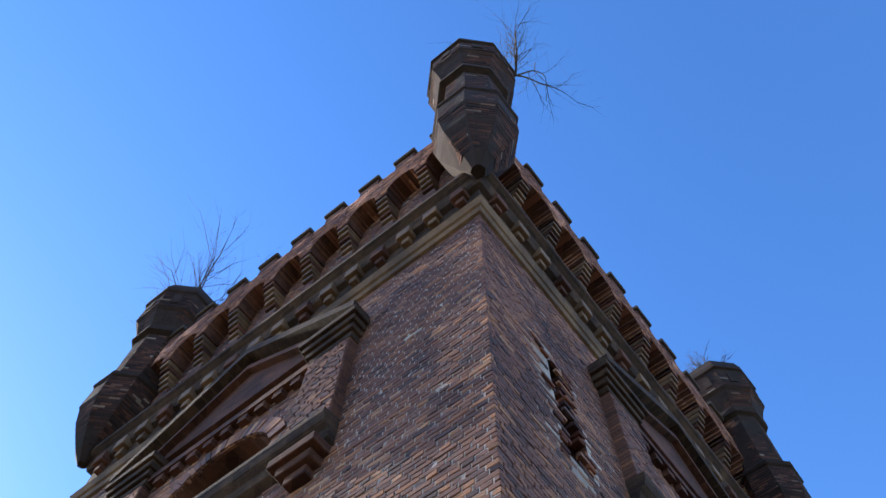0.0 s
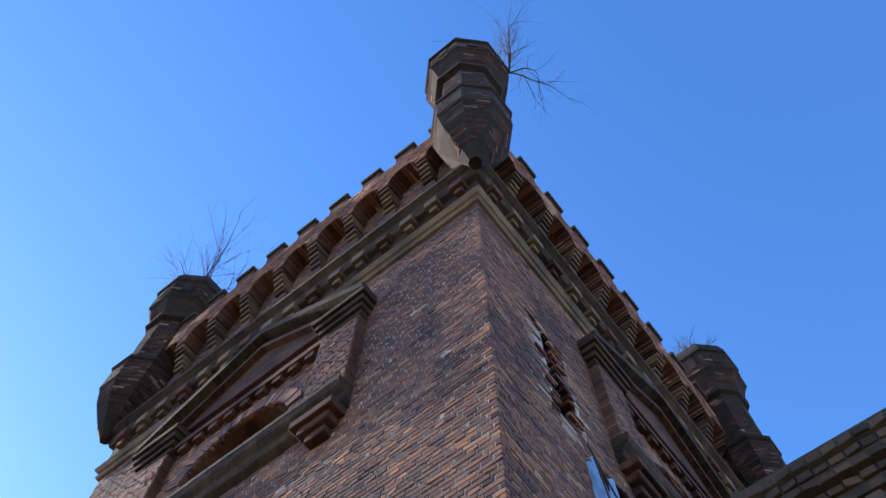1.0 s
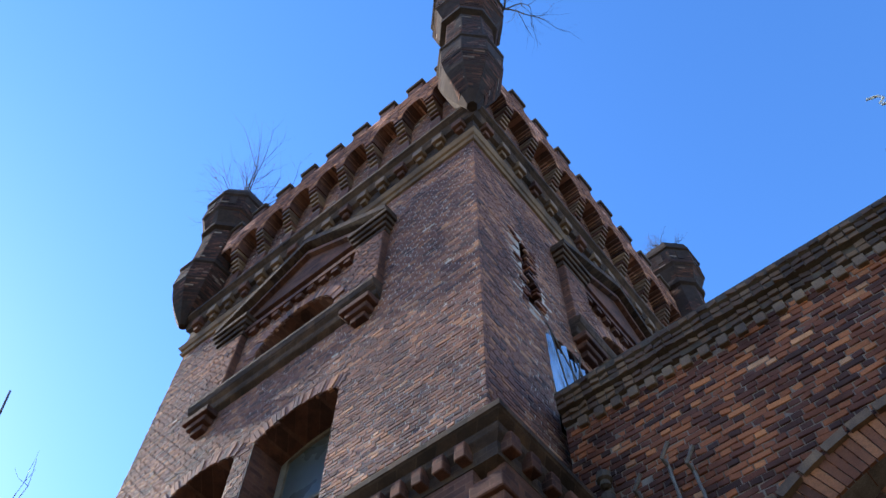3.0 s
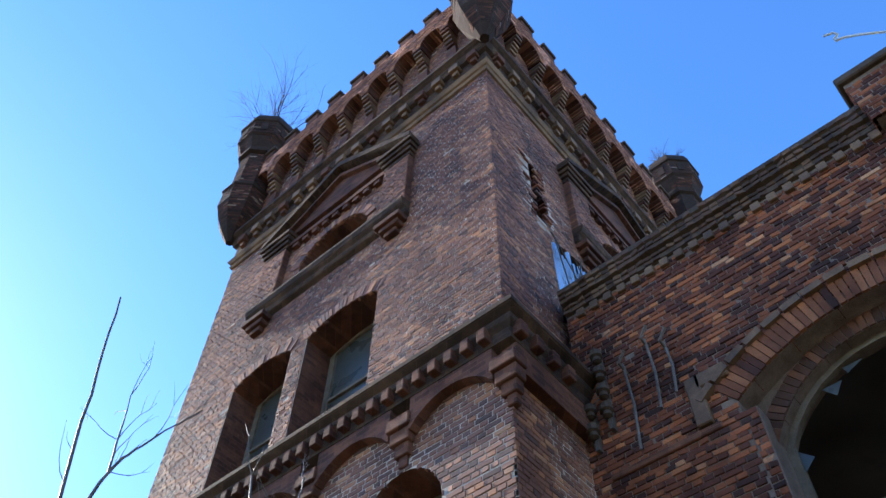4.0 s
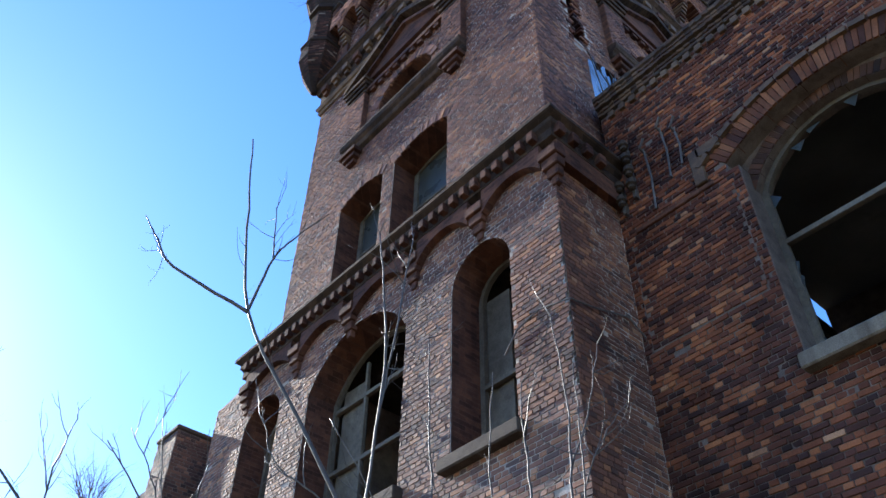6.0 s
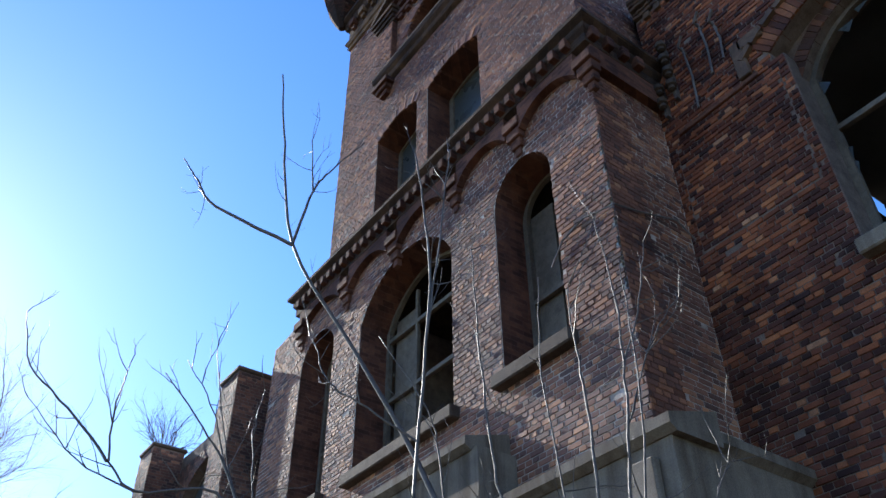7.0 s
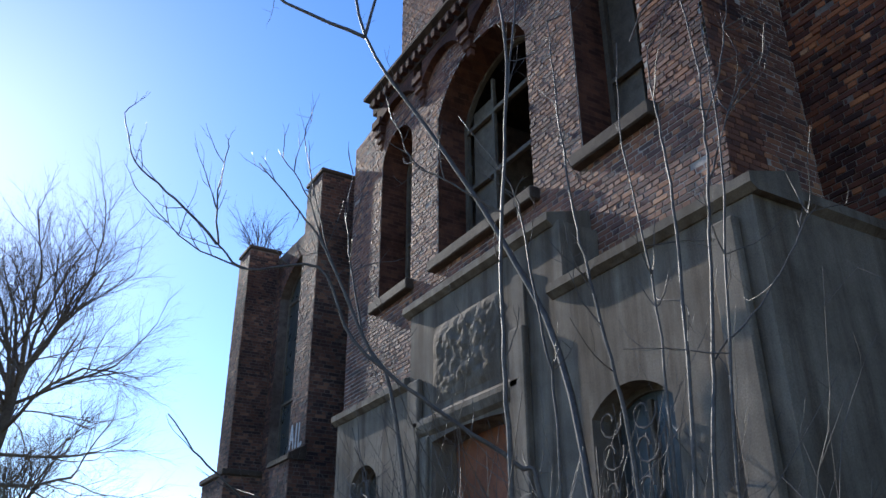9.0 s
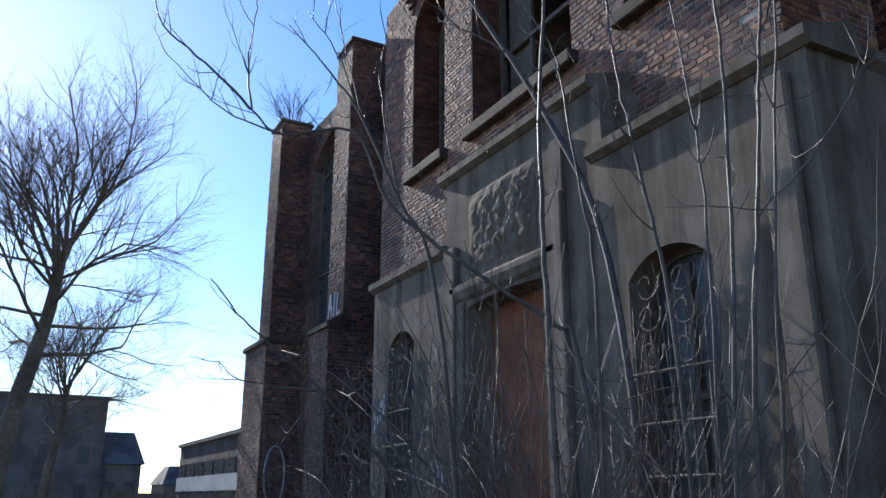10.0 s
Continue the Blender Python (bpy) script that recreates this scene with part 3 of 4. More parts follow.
# pedimented attic windows
def aedicule(face, c):
    """c: centre along the wall."""
    a = new("attic_window_surround")
    hang(a, tower)
    tagged(a, "brick window surround with pilasters and pediment")

    def add(name, bm, mat):
        hang(part(name, bm, mat), a)

    bm = bmesh.new()
    strip(bm, face, [(0, 17.45), (0.1, 17.52), (0.13, 17.64), (0.2, 17.72), (0.23, 17.84), (0.23, 17.92), (0, 17.96)], c - 2.05, c + 2.05)
    add("sill", bm, M_LEDGE)
    for e in (-1, 1):
        bm = bmesh.new()
        m = c + e * 1.72
        face.block(bm, m - 0.32, m + 0.32, 17.95, 19.9, 0, 0.14, 0.01)
        add("pilaster", bm, M_MOULD)
        hang(bricks(face, m - 0.32, m + 0.32, 17.97, 19.9, [], M_BRICK, None, proud=0.155), a)
        bm = bmesh.new()
        for j in range(4):
            face.block(bm, m - 0.34 - 0.04 * j, m + 0.34 + 0.04 * j, 19.9 + 0.14 * j, 20.04 + 0.14 * j, 0, 0.15 + 0.045 * j, 0.008)
        add("capital", bm, M_LEDGE)
        bm = bmesh.new()
        for j in range(3):
            face.block(bm, m - 0.3 + 0.08 * j, m + 0.3 - 0.08 * j, 17.3 - 0.15 * j, 17.45 - 0.15 * j, 0, 0.24 - 0.06 * j, 0.01)
        add("bracket", bm, M_MOULD)
    bm = bmesh.new()
    solid(bm, face, [(c - 2.05, 20.46), (c + 2.05, 20.46), (c + 2.05, 20.62), (c, 21.95), (c - 2.05, 20.62)], [], 0.1, 0.0)
    add("pediment", bm, M_MOULD)
    for e in (-1, 1):
        bm = bmesh.new()
        solid(bm, face, [(c, 21.82), (c + e * 2.15, 20.44), (c + e * 2.15, 20.62), (c, 22.0)], [], 0.3, 0.0)
        add("raking_cornice", bm, M_LEDGE)
        bm = bmesh.new()
        solid(bm, face, [(c, 21.5), (c + e * 1.6, 20.46), (c + e * 1.6, 20.58), (c, 21.64)], [], 0.2, 0.0)
        add("raking_roll", bm, M_MOULD)
    bm = bmesh.new()
    face.block(bm, c - 1.4, c + 1.4, 19.95, 20.1, 0, 0.12)
    for j in range(9):
        face.block(bm, c - 1.25 + j * 0.29, c - 1.1 + j * 0.29, 19.8, 19.95, 0, 0.1)
    add("frieze", bm, M_MOULD)


aedicule(FRONT, -3.87)
aedicule(RIGHT, 4.35)
for face, h in ((FRONT, ATTIC), (RIGHT, ATTIC_R)):
    bm = bmesh.new()
    face.block(bm, h.u0 - 0.1, h.u1 + 0.1, 17.9, 19.6, -0.48, -0.5)
    put("window_back", bm, M_ROOM, tower)
    voussoirs(face, h, 0.24, 0.03, -0.02, M_BRICK1, tower)


# windows
def window(face, h, depth, parent, rails=(), mullions=(), pane=M_GLASS, name="window", frame_w=0.09, label=""):
    w = new(name)
    hang(w, parent)
    tagged(w, label or "weathered timber window with dusty panes")

    bm = bmesh.new()
    inner = Hole(h.u0 + frame_w, h.u1 - frame_w, h.v0 + frame_w, h.spring, max(h.rise - frame_w * 0.7, 0.02))
    solid(bm, face, h.outline(), [inner], -depth, -depth - 0.08)
    hang(part("frame", bm, M_WOOD), w)
    for v in rails:
        bm = bmesh.new()
        s = inner.span(v) or (inner.u0, inner.u1)
        face.block(bm, s[0], s[1], v - 0.04, v + 0.04, -depth - 0.07, -depth + 0.01, 0.006)
        hang(part("rail", bm, M_WOOD), w)
    for u in mullions:
        bm = bmesh.new()
        face.block(bm, u - 0.03, u + 0.03, inner.v0, inner.spring + inner.rise * 0.6, -depth - 0.06, -depth + 0.005, 0.006)
        hang(part("mullion", bm, M_WOOD), w)
    if pane:
        bm = bmesh.new()
        solid(bm, face, inner.outline(), [], -depth - 0.04, -depth - 0.046)
        hang(part("pane", bm, pane), w)
    return w


for h in (UP1, UP2):
    window(FRONT, h, 0.54, tower, rails=(14.2,), frame_w=0.12)
    # Dark flat pieces over the glass paint the unlit gaps of broken panes.
    for u, v, w2, h2 in ((h.u1 - 0.6, 13.0, 0.36, 0.5), (h.u1 - 0.35, 13.3, 0.2, 0.4), (h.u1 - 0.75, 12.85, 0.25, 0.2)):
        vs = [FRONT.at(u + w2 * x, v + h2 * y, d) for d in (-0.572, -0.576) for x, y in ((0, 0.1), (0.7, 0), (1, 0.6), (0.6, 1), (0.15, 0.7))]
        hang(raw("broken_pane_dark_or_shards", vs, [(0, 1, 2, 3, 4), (9, 8, 7, 6, 5)] + [(i, (i + 1) % 5, 5 + (i + 1) % 5, 5 + i) for i in range(5)], M_DARK), tower)
    voussoirs(FRONT, h, 0.26, 0.022, -0.02, M_BRICK1, tower)
window(BASE_F, LO1, 0.55, tower, rails=(8.6,), mullions=(), pane=None)
window(BASE_F, LO2, 0.55, tower, rails=(8.7, 9.9), mullions=(-4.85,), pane=None)
window(BASE_F, LOWS[2], 0.55, tower, rails=(8.6,), pane=None)

# ---- right wing ----
wing = thing("side_wing", "two-storey red brick wing with arched window openings", "building", (6, 5, 0))
BIG = Hole(2.14, 4.7, 7.4, 10.28, 0.8)
BIG2 = Hole(7.0, 9.3, 7.4, 10.15, 0.68)


class Stepped(Hole):
    """An arch wider than the jambs below it."""

    def outline(self, n=12):
        pts = super().outline(n)
        return [(4.75, 7.4), (4.75, 10.6), (self.u1, 10.6)] + pts[1:-1] + [(self.u0, 10.6), (2.14, 10.6), (2.14, 7.4)]

    def span(self, v, grow=0.0):
        return (2.14, 4.75) if 7.4 < v < 10.6 else (None if v < 10.6 else super().span(v, grow))


REC = Stepped(1.98, 5.12, 7.4, 10.75, 0.52)
bm = bmesh.new()
solid(bm, WING_F, [(0.16, 0), (12, 0), (12, 13.6), (0.16, 13.6)], [REC, BIG2], 0, -0.26)
hang(part("wall", bm, M_JOINT), wing)
bm = bmesh.new()
solid(bm, WING_F, [(0.16, 0), (12, 0), (12, 13.6), (0.16, 13.6)], [BIG, BIG2], -0.262, -0.62)
hang(part("wall", bm, M_JOINT), wing)
bm = bmesh.new()
box(bm, 11.45, 12, 1.85, 9, 0, 13.6)
box(bm, 0.16, 11.45, 8.5, 9, 0, 13.6)
hang(part("wall", bm, M_JOINT), wing)
bm = bmesh.new()
box(bm, 0.16, 11.45, 1.85, 8.5, 6.6, 6.8)
hang(part("floor_slab", bm, M_ROOM), wing)
bm = bmesh.new()
box(bm, 0.16, 11.45, 1.85, 8.5, 13.2, 13.4)
hang(part("roof_slab", bm, M_ROOM), wing)
RING = Hole(1.8, 5.3, 7.4, 10.8, 0.66)


def in_wing(u, v):
    s = RING.span(v, 0.0)
    if v > 10.75 and s and s[0] < u < s[1]:
        return False
    return True


skin(WING_F, 0.16, 12, 3.0, 13.45, [REC, BIG2, Hole(0.3, 2.0, 8.5, 10.4, 0)], M_RED, parent=wing, keep=in_wing, rough=0.009, lost=0.004, proud=0.014)
bm = bmesh.new()
strip(bm, WING_F, [(0, 13.45), (0.05, 13.46), (0.05, 13.62), (0.12, 13.63), (0.12, 13.78), (0.16, 13.8), (0.16, 13.9), (-0.6, 13.98), (-0.6, 13.45)], 0.16, 12)
hang(part("coping", bm, M_DARK, None, "dark stepped parapet coping"), wing)
for v, d in ((13.46, 0.062), (13.545, 0.075), (13.63, 0.13), (13.715, 0.14), (13.8, 0.17)):
    skin(WING_F, 0.16, 12, v, v + 0.085, [], M_COPE, parent=wing, proud=d, rough=0.012, lost=0.03)
for k in range(26):
    bm = bmesh.new()
    WING_F.block(bm, 0.35 + 0.22 * k, 0.47 + 0.22 * k, 13.28, 13.42, 0, 0.07, 0.008)
    hang(part("dentil", bm, M_YELLOW), wing)
bm = bmesh.new()
WING_F.block(bm, 4.66, 7.2, 13.4, 14.34, -0.55, 0.22)
hang(part("parapet_block", bm, M_JOINT), wing)
skin(Face((0, 1.3 - 0.22, 0), (1, 0, 0), (0, -1, 0)), 4.66, 7.2, 13.4, 14.24, [], M_RED, parent=wing)
skin(Face((4.66, 0, 0), (0, 1, 0), (-1, 0, 0)), 1.08, 1.85, 13.4, 14.26, [], M_RED, parent=wing)
bm = bmesh.new()
WING_F.block(bm, 4.6, 7.26, 14.3, 14.44, -0.6, 0.3, 0.02)
hang(part("coping", bm, M_DARK), wing)
bm = bmesh.new()
WING_F.block(bm, 2.1, 5.0, 7.2, 7.4, -0.3, 0.18, 0.02)
hang(part("window_sill", bm, M_STONE, None, "weathered stone window sill"), wing)
voussoirs(WING_F, BIG, 0.2, -0.245, -0.45, M_COPE1, wing)
voussoirs(WING_F, REC, 0.36, 0.03, -0.2, M_ARCH, wing)
OVER = Hole(REC.u0 - 0.36, REC.u1 + 0.36, 7.4, 10.88, 0.72)
voussoirs(WING_F, OVER, 0.09, 0.09, -0.02, M_YELLOW, wing, "hood_brick", 0.26)
for u0, u1 in ((0.4, 1.75), (5.4, 5.9)):
    bm = bmesh.new()
    WING_F.block(bm, u0, u1, 10.52, 10.6, 0, 0.045, 0.01)
    hang(part("string_course", bm, M_MOULD), wing)
bm = bmesh.new()
WING_F.block(bm, 1.5, 1.68, 10.62, 11.3, 0, 0.08, 0.015)
WING_F.block(bm, 1.62, 2.0, 11.1, 11.3, 0, 0.08, 0.015)
hang(part("hood_stop", bm, M_YELLOW), wing)
window(WING_F, BIG, 0.4, wing, rails=(9.35,), mullions=(), pane=None, label="large arched timber window with broken dark panes")

window(WING_F, BIG2, 0.3, wing, rails=(9.35,), pane=None)
shards = new("broken_pane_dark_or_shards")
hang(shards, wing)
for i in (0, 3, 4, 8, 9, 10, 12, 15):
    if i < 9:
        v = 7.6 + 0.3 * i + rng.uniform(-0.1, 0.1)
        a, b = (2.23, v), (2.23, v + rng.uniform(0.12, 0.3))
        tip = (2.23 + rng.uniform(0.04, 0.22), v + rng.uniform(0, 0.3))
    else:
        u = 2.7 + 0.28 * (i - 9)
        top = BIG.cz + math.sqrt((BIG.r - 0.08) ** 2 - (u - BIG.mid) ** 2)
        a, b = (u, top), (u + 0.22, top)
        tip = (u + rng.uniform(0, 0.2), top - rng.uniform(0.05, 0.25))
    vs = [WING_F.at(*p, d) for d in (-0.44, -0.445) for p in (a, b, tip)]
    hang(raw("shard", vs, [(0, 1, 2), (3, 4, 5), (0, 1, 4, 3), (1, 2, 5, 4), (2, 0, 3, 5)], M_GLASS), shards)

# ---- left wing ----
left = thing("left_wing", "low brick wing with projecting buttress piers", "building", (-15, 4, 0))
bm = bmesh.new()
box(bm, -16.9, -9.4, 1.0, 7.5, 0, 11.3)
hang(part("core", bm, M_ROOM), left)
LW1, LW2 = Hole(-10.55, -9.45, 3.0, 8.9, 0.5), Hole(-15.6, -12.5, 5.6, 10.2, 0.75)
bm = bmesh.new()
solid(bm, LEFT_F, [(-16.9, 0), (-9.4, 0), (-9.4, 11.45), (-16.9, 11.6)], [LW1, LW2], 0, -0.5)
hang(part("wall", bm, M_JOINT), left)
skin(LEFT_F, -16.0, -9.4, 1, 11.3, [LW1, LW2], M_LEFT, parent=left)
for h in (LW1, LW2):
    window(LEFT_F, h, 0.25, left, rails=(h.v0 + 1.6, h.spring - 0.2), mullions=(h.mid,))
for x0, x1, top in ((-11.6, -10.66, 11.45), (-16.95, -15.98, 11.7)):
    bm = bmesh.new()
    box(bm, x0, x1, -0.42, 0.44, 0, top)
    pier = hang(part("buttress", bm, M_JOINT), left)
    skin(Face((0, -0.42, 0), (1, 0, 0), (0, -1, 0)), x0, x1, 0.8, top, [], M_LEFT, parent=left)
    skin(Face((x1, 0, 0), (0, 1, 0), (1, 0, 0)), -0.42, 0.44, 0.8, top, [], M_LEFT, parent=left)

bm = bmesh.new()
box(bm, -17.9, -15.9, -0.5, 0.6, 0, 5.4)
hang(part("plinth", bm, M_JOINT), left)
skin(Face((0, -0.5, 0), (1, 0, 0), (0, -1, 0)), -17.9, -15.9, 0.3, 5.4, [], M_LEFT, parent=left)
skin(Face((-15.9, 0, 0), (0, 1, 0), (1, 0, 0)), -0.5, 0.44, 0.3, 5.4, [], M_LEFT, parent=left)
bm = bmesh.new()
box(bm, -18.0, -15.82, -0.58, 0.6, 5.4, 5.55, 0.03)
hang(part("plinth_cap", bm, M_DARK), left)
bm = bmesh.new()
box(bm, -11.68, -10.6, -0.74, 0.44, 0, 4.85)
hang(part("plinth", bm, M_JOINT), left)
skin(Face((0, -0.74, 0), (1, 0, 0), (0, -1, 0)), -11.68, -10.6, 0.3, 4.85, [], M_LEFT, parent=left)
skin(Face((-10.6, 0, 0), (0, 1, 0), (1, 0, 0)), -0.74, 0.44, 0.3, 4.85, [], M_LEFT, parent=left)
bm = bmesh.new()
strip(bm, Face((0, -0.42, 0), (1, 0, 0), (0, -1, 0)), [(0, 4.85), (0.38, 4.85), (0.38, 4.95), (0, 5.16)], -11.74, -10.54)
hang(part("plinth_cap", bm, M_DARK), left)
for x0, x1, top in ((-11.6, -10.66, 11.45), (-16.95, -15.98, 11.7)):
    bm = bmesh.new()
    box(bm, x0 - 0.04, x1 + 0.04, -0.47, 0.5, top, top + 0.12, 0.03)
    hang(part("buttress_cap", bm, M_DARK), left)

# ---- porch ----
porch = thing("entrance_porch", "grey rendered entrance porch with stone ledges", "porch", (-3.7, -0.5, 0))
PORCH = Face((0, -0.75, 0), (1, 0, 0), (0, -1, 0))
P_WIN, P_DOOR, P_WIN2 = Hole(-1.6, -0.45, 0.9, 3.7, 0.25), Hole(-4.95, -3.0, 0.1, 4.1, 0.06), Hole(-7.6, -6.65, 0.9, 3.9, 0.25)
bm = bmesh.new()
solid(bm, PORCH, [(-8.25, 0), (0.78, 0), (0.78, 5.2), (-2.1, 5.2), (-2.1, 6.15), (-5.6, 6.15), (-5.6, 5.2), (-8.25, 5.2)], [P_WIN, P_DOOR, P_WIN2], 0, -0.4)
hang(part("wall", bm, M_STONE), porch)
bm = bmesh.new()
box(bm, 0.38, 0.78, -0.35, 1.28, 0, 5.2)
hang(part("side_wall", bm, M_STONE), porch)
bm = bmesh.new()
box(bm, -8.25, -7.85, -0.35, -0.17, 0, 5.2)
hang(part("side_wall", bm, M_STONE), porch)
bm = bmesh.new()
box(bm, -2.1, -1.9, -0.75, -0.17, 5.2, 6.15)
hang(part("raised_cheek", bm, M_STONE), porch)
LEDGE = [(-0.6, 0.0), (0.02, 0.0), (0.1, 0.06), (0.1, 0.16), (-0.6, 0.36)]
for u0, u1, z in ((-2.1, 0.862, 5.2), (-5.7, -2.0, 6.12), (-8.32, -5.6, 5.0)):
    bm = bmesh.new()
    strip(bm, PORCH, [(d, z + h) for d, h in LEDGE], u0, u1)
    hang(part("ledge", bm, M_STONE, None, "sloping stone ledge"), porch)
bm = bmesh.new()
strip(bm, Face((0.765, 0, 0), (0, 1, 0), (1, 0, 0)), [(d, 5.2 + h) for d, h in [(-0.5, 0.0), (0.02, 0.0), (0.095, 0.06), (0.095, 0.16), (-0.5, 0.31)]], -0.745, 1.28)
hang(part("ledge", bm, M_STONE), porch)
bm = bmesh.new()
box(bm, -5.2, -2.8, -0.34, -0.3, 0, 4.3)
hang(part("door_board", bm, M_RUST, None, "rust red boarded door panel"), porch)

# ---- ground and distance ----
bm = bmesh.new()
bmesh.ops.create_grid(bm, x_segments=120, y_segments=120, size=400)
for v in bm.verts:
    v.co.z = 0.0 if v.co.length < 60 else 0.3 * noise.noise(v.co * 0.02)
tagged(part("ground", bm, M_GROUND), "rough ground with dry litter", "ground", kind="structure")

# ---- details on the tower and the wings ----
# broken gap in the tower's flank, patched with sheet metal and battens
bm = bmesh.new()
n = 16
for i in range(n):
    a, b = 1.48 + 1.8 * i / n, 1.48 + 1.8 * (i + 1) / n
    top = 16.45 + 0.25 * math.sin(i * 1.9)
    q = [RIGHT.at(a, 14.0, 0.05), RIGHT.at((a + b) / 2, 14.0, 0.1), RIGHT.at(b, 14.0, 0.05), RIGHT.at(b, top, -0.02), RIGHT.at((a + b) / 2, top, 0.03), RIGHT.at(a, top, -0.02)]
    v = [bm.verts.new(p) for p in q]
    bm.faces.new((v[0], v[1], v[4], v[5]))
    bm.faces.new((v[1], v[2], v[3], v[4]))
bmesh.ops.remove_doubles(bm, verts=bm.verts[:], dist=0.0005)
bmesh.ops.solidify(bm, geom=bm.faces[:], thickness=0.01)
put("corrugated_sheet", bm, M_ZINC, tower, "shiny corrugated metal sheet")
for i in range(11):
    bm = bmesh.new()
    r = bmesh.ops.create_cube(bm, size=1.0, matrix=Matrix.LocRotScale(RIGHT.at(1.55 + 0.17 * i, 15.7 + 0.35 * math.sin(i * 2.3), 0.11), Euler((0.5 * math.sin(i * 1.7) + 0.2, 0, 0)), (0.015, 0.022, 1.1)))
    put("batten", bm, M_DARK, tower)
# broken edges of the torn strip, with the red core showing
for k in range(30):
    v = 16.8 + 0.085 * k
    c = 1.34 - 0.1 * (v - 17.0) + 0.07 * math.sin(v * 5.1)
    for side in (-1, 1):
        if rng.random() < 0.75:
            w = rng.uniform(0.08, 0.2)
            u = c + side * rng.uniform(0.16, 0.3) - w / 2
            bm = bmesh.new()
            RIGHT.block(bm, u, u + w, v, v + 0.075, -0.12, rng.uniform(-0.02, 0.035), 0.006)
            put("loose_brick", bm, M_RED1, tower)

# half-open casement boards behind the tall windows
for u0, u1, v0, v1 in ((-1.95, -1.45, 7.4, 10.2), (-5.6, -4.9, 7.4, 10.3)):
    bm = bmesh.new()
    BASE_F.block(bm, u0, u1, v0, v1, -0.68, -0.64, 0.005)
    put("casement_board", bm, M_WOOD, tower)

# slack cable over the tower's corner
verts, faces = [], []
pts = [Vector(p) for p in ((-0.95, -0.2, 8.35), (-0.7, -0.21, 8.62), (-0.3, -0.21, 8.72), (0.0, -0.21, 8.64), (0.2, -0.2, 8.6), (0.2, 0.3, 8.72), (0.2, 1.0, 8.95), (0.25, 1.25, 8.7))]
tube(verts, faces, pts, [0.013] * len(pts), 6)
tagged(raw("cable", verts, faces, M_IRON), "slack black cable draped over the tower corner", "cable")

# old insulators and iron brackets on the wing wall
def insulator(x, z, n):
    g = thing("insulator_rack", "dark iron rack with porcelain insulators", "insulator", (x, 1.2, z), "insulators on the wing wall")
    bm = bmesh.new()
    box(bm, -0.025, 0.025, 0, 0.1, -0.3 * n, 0.1)
    part("rack", bm, M_IRON, g)
    for i in range(n):
        bm = bmesh.new()
        loops = [[bm.verts.new((r * math.cos(k * math.pi / 5), -0.03 + r * math.sin(k * math.pi / 5), zz - 0.3 * i)) for k in range(10)] for r, zz in ((0.03, 0.06), (0.075, 0.03), (0.085, -0.06), (0.05, -0.08), (0.06, -0.14), (0.02, -0.16))]
        for a, b in zip(loops, loops[1:]):
            for k in range(10):
                bm.faces.new((a[k], a[(k + 1) % 10], b[(k + 1) % 10], b[k]))
        bm.faces.new(loops[0])
        bm.faces.new(loops[-1])
        part("insulator", bm, M_DARK, g)


insulator(0.55, 12.35, 4)
insulator(0.33, 11.55, 2)
for x, z0, z1 in ((1.2, 11.1, 12.2), (1.42, 11.2, 12.0), (0.85, 10.7, 12.0)):
    verts, faces = [], []
    tube(verts, faces, [Vector((x, 1.22, z1)), Vector((x + 0.02, 1.24, (z0 + z1) / 2)), Vector((x - 0.02, 1.23, z0))], [0.018] * 3, 6)
    tube(verts, faces, [Vector((x, 1.3, z1 - 0.1)), Vector((x, 1.12, z1 - 0.06)), Vector((x + 0.12, 1.08, z1 + 0.05))], [0.022] * 3, 6)
    tagged(raw("iron_bracket", verts, faces, M_IRON), "rusted iron bracket fixed to the brick wall", "bracket", "brackets on the wing wall")

# bent wire on the parapet block
verts, faces = [], []
pts = [Vector(p) for p in ((5.85, 1.2, 14.42), (5.5, 1.15, 14.9), (5.22, 1.1, 15.16), (5.06, 1.1, 15.32), (4.98, 1.1, 15.35), (4.98, 1.1, 15.41), (5.05, 1.1, 15.47), (5.02, 1.1, 15.57), (4.91, 1.1, 15.63))]
tube(verts, faces, pts, [0.018] * len(pts), 6)
tagged(raw("bent_wire", verts, faces, M_PALE), "pale bent wire curling above the parapet", "wire")

